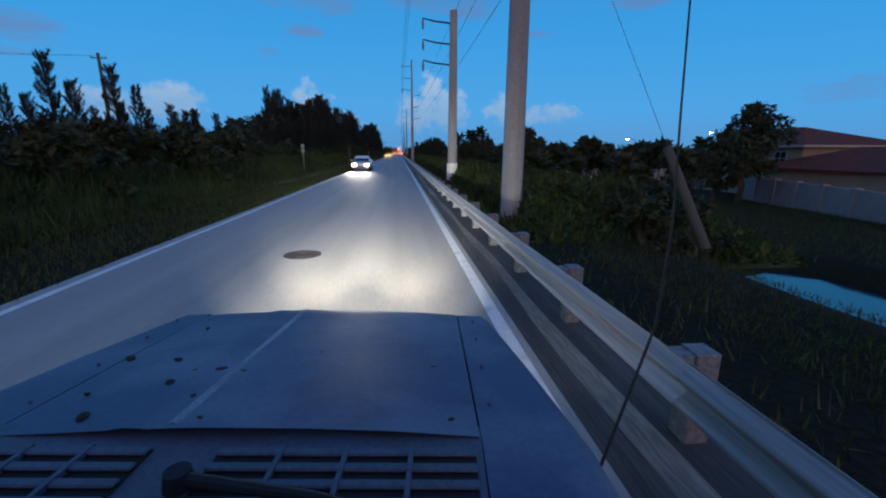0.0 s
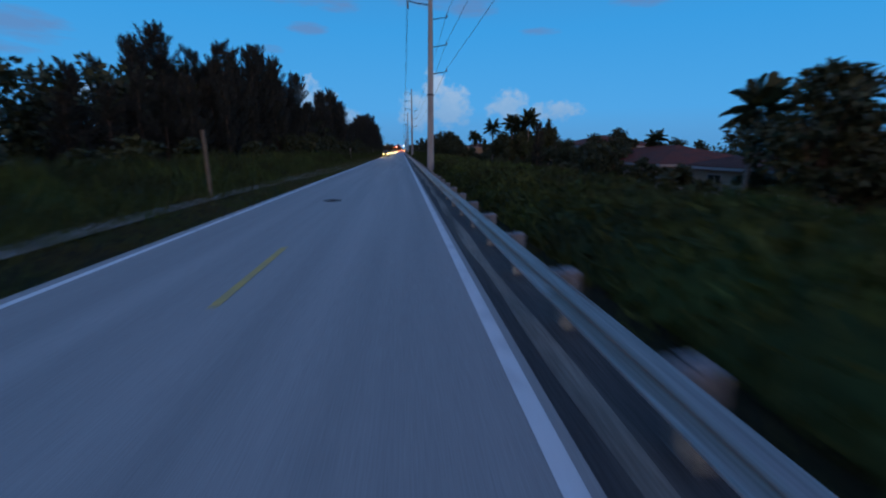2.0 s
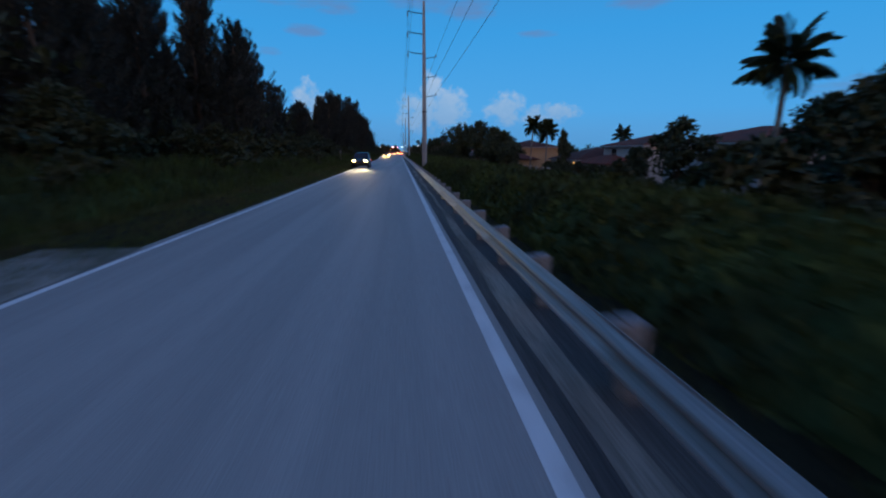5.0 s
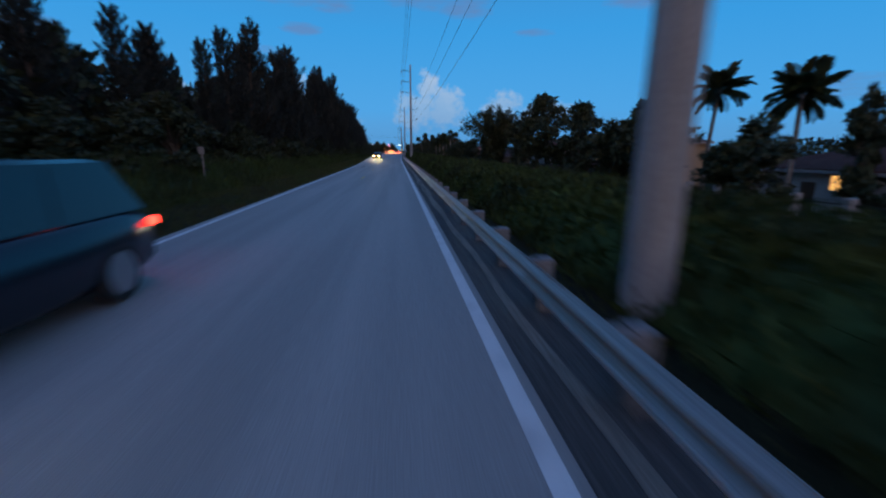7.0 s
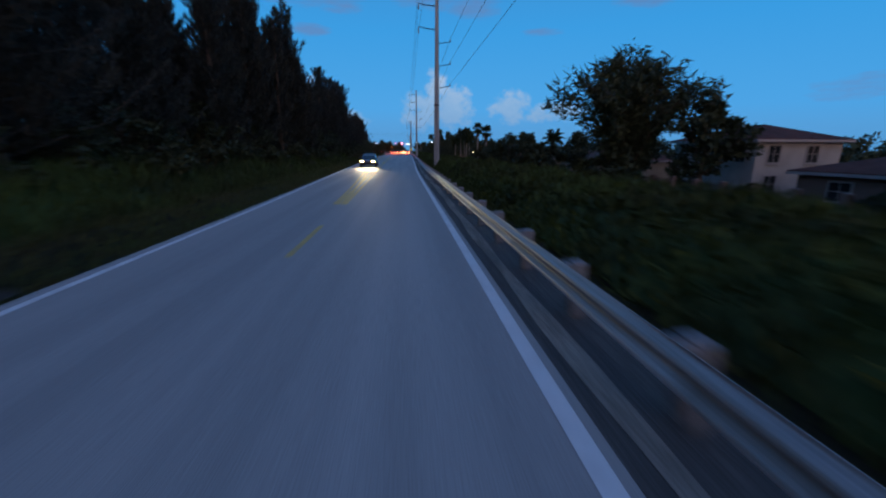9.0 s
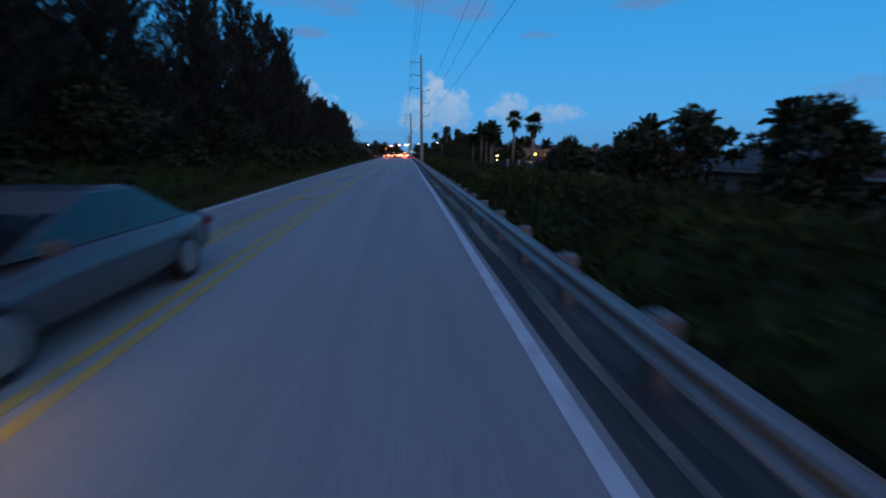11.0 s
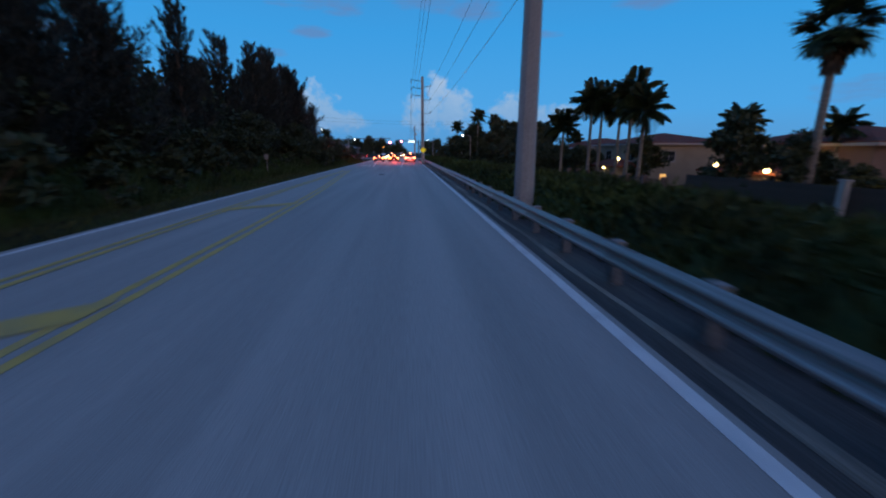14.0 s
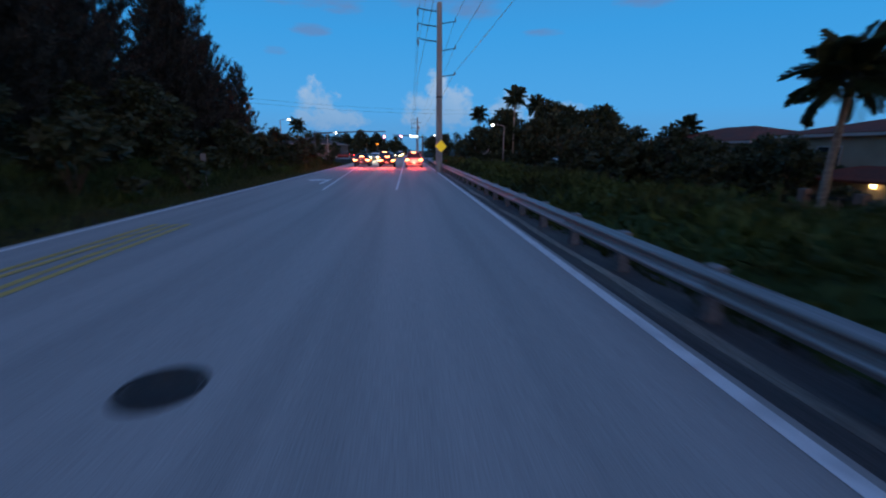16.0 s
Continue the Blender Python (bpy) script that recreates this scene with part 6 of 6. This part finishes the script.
def off_roader():
    t = thing("off_road_car", -0.47, 1.3, 0, -6.0, label="old off-road car with faded dusty hood, cowl louvres and whip antenna", category="car")
    y0 = -1.3  # local y runs from the middle of the hood

    def L(y):
        return y + y0

    # hood: gently crowned sheet with rolled front lip and a raised crease
    nx, ny = 36, 22
    bm = bmesh.new()
    grid = []
    for j in range(ny + 1):
        v = j / ny
        y = 0.98 + 1.06 * v
        row = []
        for i in range(nx + 1):
            u = -1 + 2 * i / nx
            half = 0.655 - 0.03 * v
            z = 1.085 - 0.075 * v - 0.02 * u * u
            z += 0.010 * math.exp(-((u + 0.42) / 0.035) ** 2) + 0.010 * math.exp(-((u - 0.30) / 0.8) ** 4)
            if v > 0.93:
                z -= 0.05 * ((v - 0.93) / 0.07) ** 2
            z += 0.003 * noise.noise((u * 3, v * 3, 2.0))
            row.append(bm.verts.new((u * half, L(y), z)))
        grid.append(row)
    for a, b in zip(grid, grid[1:]):
        for i in range(nx):
            bm.faces.new((a[i], a[i + 1], b[i + 1], b[i]))
    for i in range(nx):
        a, b = grid[ny][i], grid[ny][i + 1]
        bm.faces.new((a, b, bm.verts.new(b.co - Vector((0, -0.01, 0.06))), bm.verts.new(a.co - Vector((0, -0.01, 0.06)))))
    hood = part("hood", bm, HOOD_PAINT, t, "faded blue-grey hood with worn patches and mud", smooth=True)
    bm = bmesh.new()
    edge = []
    for k in range(12):
        v = 0.02 + 0.93 * k / 11
        x = -0.165 + 0.03 * v
        z = 1.085 - 0.075 * v - 0.02 * (x / 0.65) ** 2 + 0.0125
        edge.append([bm.verts.new((x + o, L(0.98 + 1.06 * v), z - (0.004 if o else 0))) for o in (-0.014, 0.0, 0.014)])
    for a, b in zip(edge, edge[1:]):
        bm.faces.new((a[0], a[1], b[1], b[0]))
        bm.faces.new((a[1], a[2], b[2], b[1]))
    part("crease", bm, WORN, hood, "worn pale crease in the hood", smooth=True)
    # fenders beside it
    for s in (-1, 1):
        secs = []
        for y, z, o in ((0.55, 1.085, 0.99), (0.98, 1.075, 0.965), (1.5, 1.04, 0.885), (2.0, 1.0, 0.80), (2.06, 0.96, 0.79), (2.08, 0.85, 0.78)):
            i = 0.662 - 0.03 * max(0, (y - 0.98)) / 1.06
            secs.append([(s * i, L(y), z - 0.012), (s * (o - 0.05), L(y), z - 0.018), (s * (o - 0.01), L(y), z - 0.045), (s * o, L(y), z - 0.12), (s * o, L(y), 0.62), (s * i, L(y), 0.62)])
        f = part("fender", loft(secs), HOOD_PAINT, t)
        for y in (1.15, 1.4, 1.65, 1.85):
            part("bolt", tubem([(s * 0.70, L(y), 1.05 - 0.045 * (y - 1.0)), (s * 0.70, L(y), 1.064 - 0.045 * (y - 1.0))], [0.006, 0.005], 8), HOOD_PAINT, f)
    # cowl with two louvred grilles
    cowl = part("cowl", boxm(-0.66, 0.66, L(0.58), L(1.03), 0.98, 1.066, bevel=0.004), COWL_PAINT, t, "dusty cowl panel")
    for x0, x1, n in ((-0.62, -0.17, 2), (0.0, 0.64, 3)):
        # no slot is cut: a black plate on the cowl imitates its shade
        part("louvre_shade_plate", boxm(x0, x1, L(0.68), L(0.93), 1.0665, 1.0705), BLACK_TRIM, cowl, "flat black plate imitating shaded slots between the louvres")
        for k in range(5):
            y = 0.70 + 0.05 * k
            bm = bmesh.new()
            box(bm, x0, x1, L(y), L(y + 0.026), 1.072, 1.083, bevel=0.004)
            part("louvre", bm, COWL_PAINT, cowl)
        for k in range(1, n + 1):
            x = x0 + (x1 - x0) * k / (n + 1)
            part("divider", boxm(x - 0.006, x + 0.006, L(0.685), L(0.93), 1.071, 1.086), COWL_PAINT, cowl)
    for x, y, x2, y2 in ((-0.02, 0.80, 0.62, 0.66), (-0.80, 0.84, -0.30, 0.70)):
        w = part("wiper", tubem([(x, L(y), 1.105), ((x + x2) / 2, L((y + y2) / 2), 1.125), (x2, L(y2), 1.115)], [0.016, 0.012, 0.009], 8), BLACK_TRIM, t, "black wiper arm")
        part("wiper_pivot", tubem([(x, L(y), 1.085), (x, L(y), 1.125)], [0.035, 0.028], 10), BLACK_TRIM, w)
    # windscreen, roof and body
    bm = bmesh.new()
    q = [(-0.66, 0.56, 1.09), (0.66, 0.56, 1.09), (0.58, -0.02, 1.63), (-0.58, -0.02, 1.63)]
    v = [bm.verts.new((x, L(y), z)) for x, y, z in q] + [bm.verts.new((x, L(y - 0.02), z - 0.02)) for x, y, z in q]
    for f in ((0, 1, 2, 3), (7, 6, 5, 4), (0, 4, 5, 1), (1, 5, 6, 2), (2, 6, 7, 3), (3, 7, 4, 0)):
        bm.faces.new([v[i] for i in f])
    part("windscreen", bm, CAR_GLASS, t, "dark windscreen glass")
    part("roof", boxm(-0.62, 0.62, L(-2.0), L(-0.03), 1.60, 1.66, bevel=0.025), HOOD_PAINT, t)
    part("body", loft([[(s * a, L(y), z) for s, a, z in ((1, 0.84, 0.42), (1, 0.865, 0.75), (1, 0.85, 1.06), (-1, 0.85, 1.06), (-1, 0.865, 0.75), (-1, 0.84, 0.42))] for y in (-2.1, -1.0, 0.0, 0.56)]), HOOD_PAINT, t)
    for s in (-1, 1):
        for y, yt in ((0.5, -0.04), (-0.75, -0.80), (-2.0, -1.9)):
            part("pillar", tubem([(s * 0.80, L(y), 1.06), (s * 0.62, L(yt), 1.62)], 0.035, 6), HOOD_PAINT, t)
        bm = bmesh.new()
        c = [bm.verts.new(p) for p in ((s * 0.79, L(-2.0), 1.07), (s * 0.79, L(0.42), 1.07), (s * 0.615, L(-0.06), 1.60), (s * 0.615, L(-1.9), 1.60))]
        bm.faces.new(c)
        bmesh.ops.solidify(bm, geom=bm.faces[:], thickness=0.01)
        part("side_window", bm, CAR_GLASS, t, "dark side glass")
        part("headlight", tubem([(s * 0.60, L(2.06), 0.79), (s * 0.60, L(2.10), 0.79)], [0.085, 0.09], 16), HEAD_ON, t, "lit round headlight")
        # black bowl added to block the glow from the back of the lamp
        part("lamp_bowl_light_block", tubem([(s * 0.60, L(1.96), 0.82), (s * 0.60, L(2.058), 0.82)], [0.07, 0.11], 16), BLACK_TRIM, t)
        for y in (1.55, -1.35):
            wheel_parts(t, s * 0.76, L(y), 0.38, s)
    part("grille", boxm(-0.48, 0.48, L(1.98), L(2.075), 0.70, 0.93, bevel=0.015), BLACK_TRIM, t)
    part("bumper", boxm(-0.86, 0.86, L(2.09), L(2.24), 0.48, 0.64, bevel=0.025), BLACK_TRIM, t)
    part("tailgate", boxm(-0.80, 0.80, L(-2.14), L(-2.09), 0.45, 1.60, bevel=0.02), HOOD_PAINT, t)
    part("underbody", boxm(-0.70, 0.70, L(-2.0), L(2.0), 0.30, 0.60, bevel=0.03), BLACK_TRIM, t)
    # two unseen black boxes added to block light leaking through the hood gaps
    part("bay_light_block", boxm(-0.80, 0.80, L(1.05), L(1.96), 0.62, 0.93), BLACK_TRIM, t)
    part("rear_light_block", boxm(-0.66, 0.66, L(1.032), L(1.042), 0.55, 1.05), BLACK_TRIM, t)
    # whip antenna on the fender
    a = part("antenna", tubem([(0.96, L(0.95), 0.97), (1.098, L(1.013), 1.376), (1.131, L(1.057), 1.624), (1.131, L(1.087), 1.896), (1.135, L(1.118), 2.15), (1.15, L(1.15), 2.45)], [0.0045, 0.0036, 0.003, 0.0026, 0.0022, 0.0018], 6), IRON, t, "thin black whip antenna")
    part("antenna_base", tubem([(0.945, L(0.945), 0.93), (0.965, L(0.952), 0.985)], [0.024, 0.014], 10), BLACK_TRIM, a)
    # dried mud spots
    spot = None
    random.seed(5)
    for x, y, r in ((-0.45, 1.05, 0.030), (-0.10, 1.02, 0.034), (-0.62, 1.45, 0.03), (-0.42, 1.42, 0.022), (-0.33, 1.24, 0.028), (-0.28, 1.32, 0.034), (-0.21, 1.33, 0.030), (-0.29, 1.55, 0.022), (-0.12, 1.31, 0.026), (0.10, 1.46, 0.028),
                    (0.26, 1.27, 0.03), (0.52, 1.37, 0.02), (0.46, 1.16, 0.022), (0.33, 1.56, 0.014), (-0.50, 1.75, 0.016), (-0.20, 1.15, 0.016), (0.40, 1.44, 0.013), (0.58, 1.05, 0.016), (0.31, 1.04, 0.014), (-0.55, 1.18, 0.014)):
        z = 1.085 - 0.075 * (y - 0.98) / 1.06 - 0.02 * (x / 0.65) ** 2 + 0.006
        m = pose(x, L(y), z, 0, 0, random.uniform(0, 180)) @ Matrix.Diagonal((r * 0.8, r * 0.5, 0.004, 1))
        if spot is None:
            bm = bmesh.new()
            bmesh.ops.create_icosphere(bm, subdivisions=2, radius=1.0)
            for w in bm.verts:
                w.co *= 1 + 0.35 * noise.noise(w.co * 2.1)
            spot = part("mud_spot", bm, MUD, hood, "dried dark mud spot", smooth=True, m=m)
        else:
            share(spot, "mud_spot", m, hood)
    for x, far in ((-1.05, -2.0), (0.12, -0.3)):
        beam(x, 2.3, 0.80, far - 0.8, 40, 0.0, 1300, (1.0, 0.96, 0.80), 60, 1.0)
        beam(x, 2.3, 0.80, far, 27, 0.0, 5200, (1.0, 0.95, 0.78), 36, 1.0)


off_roader()
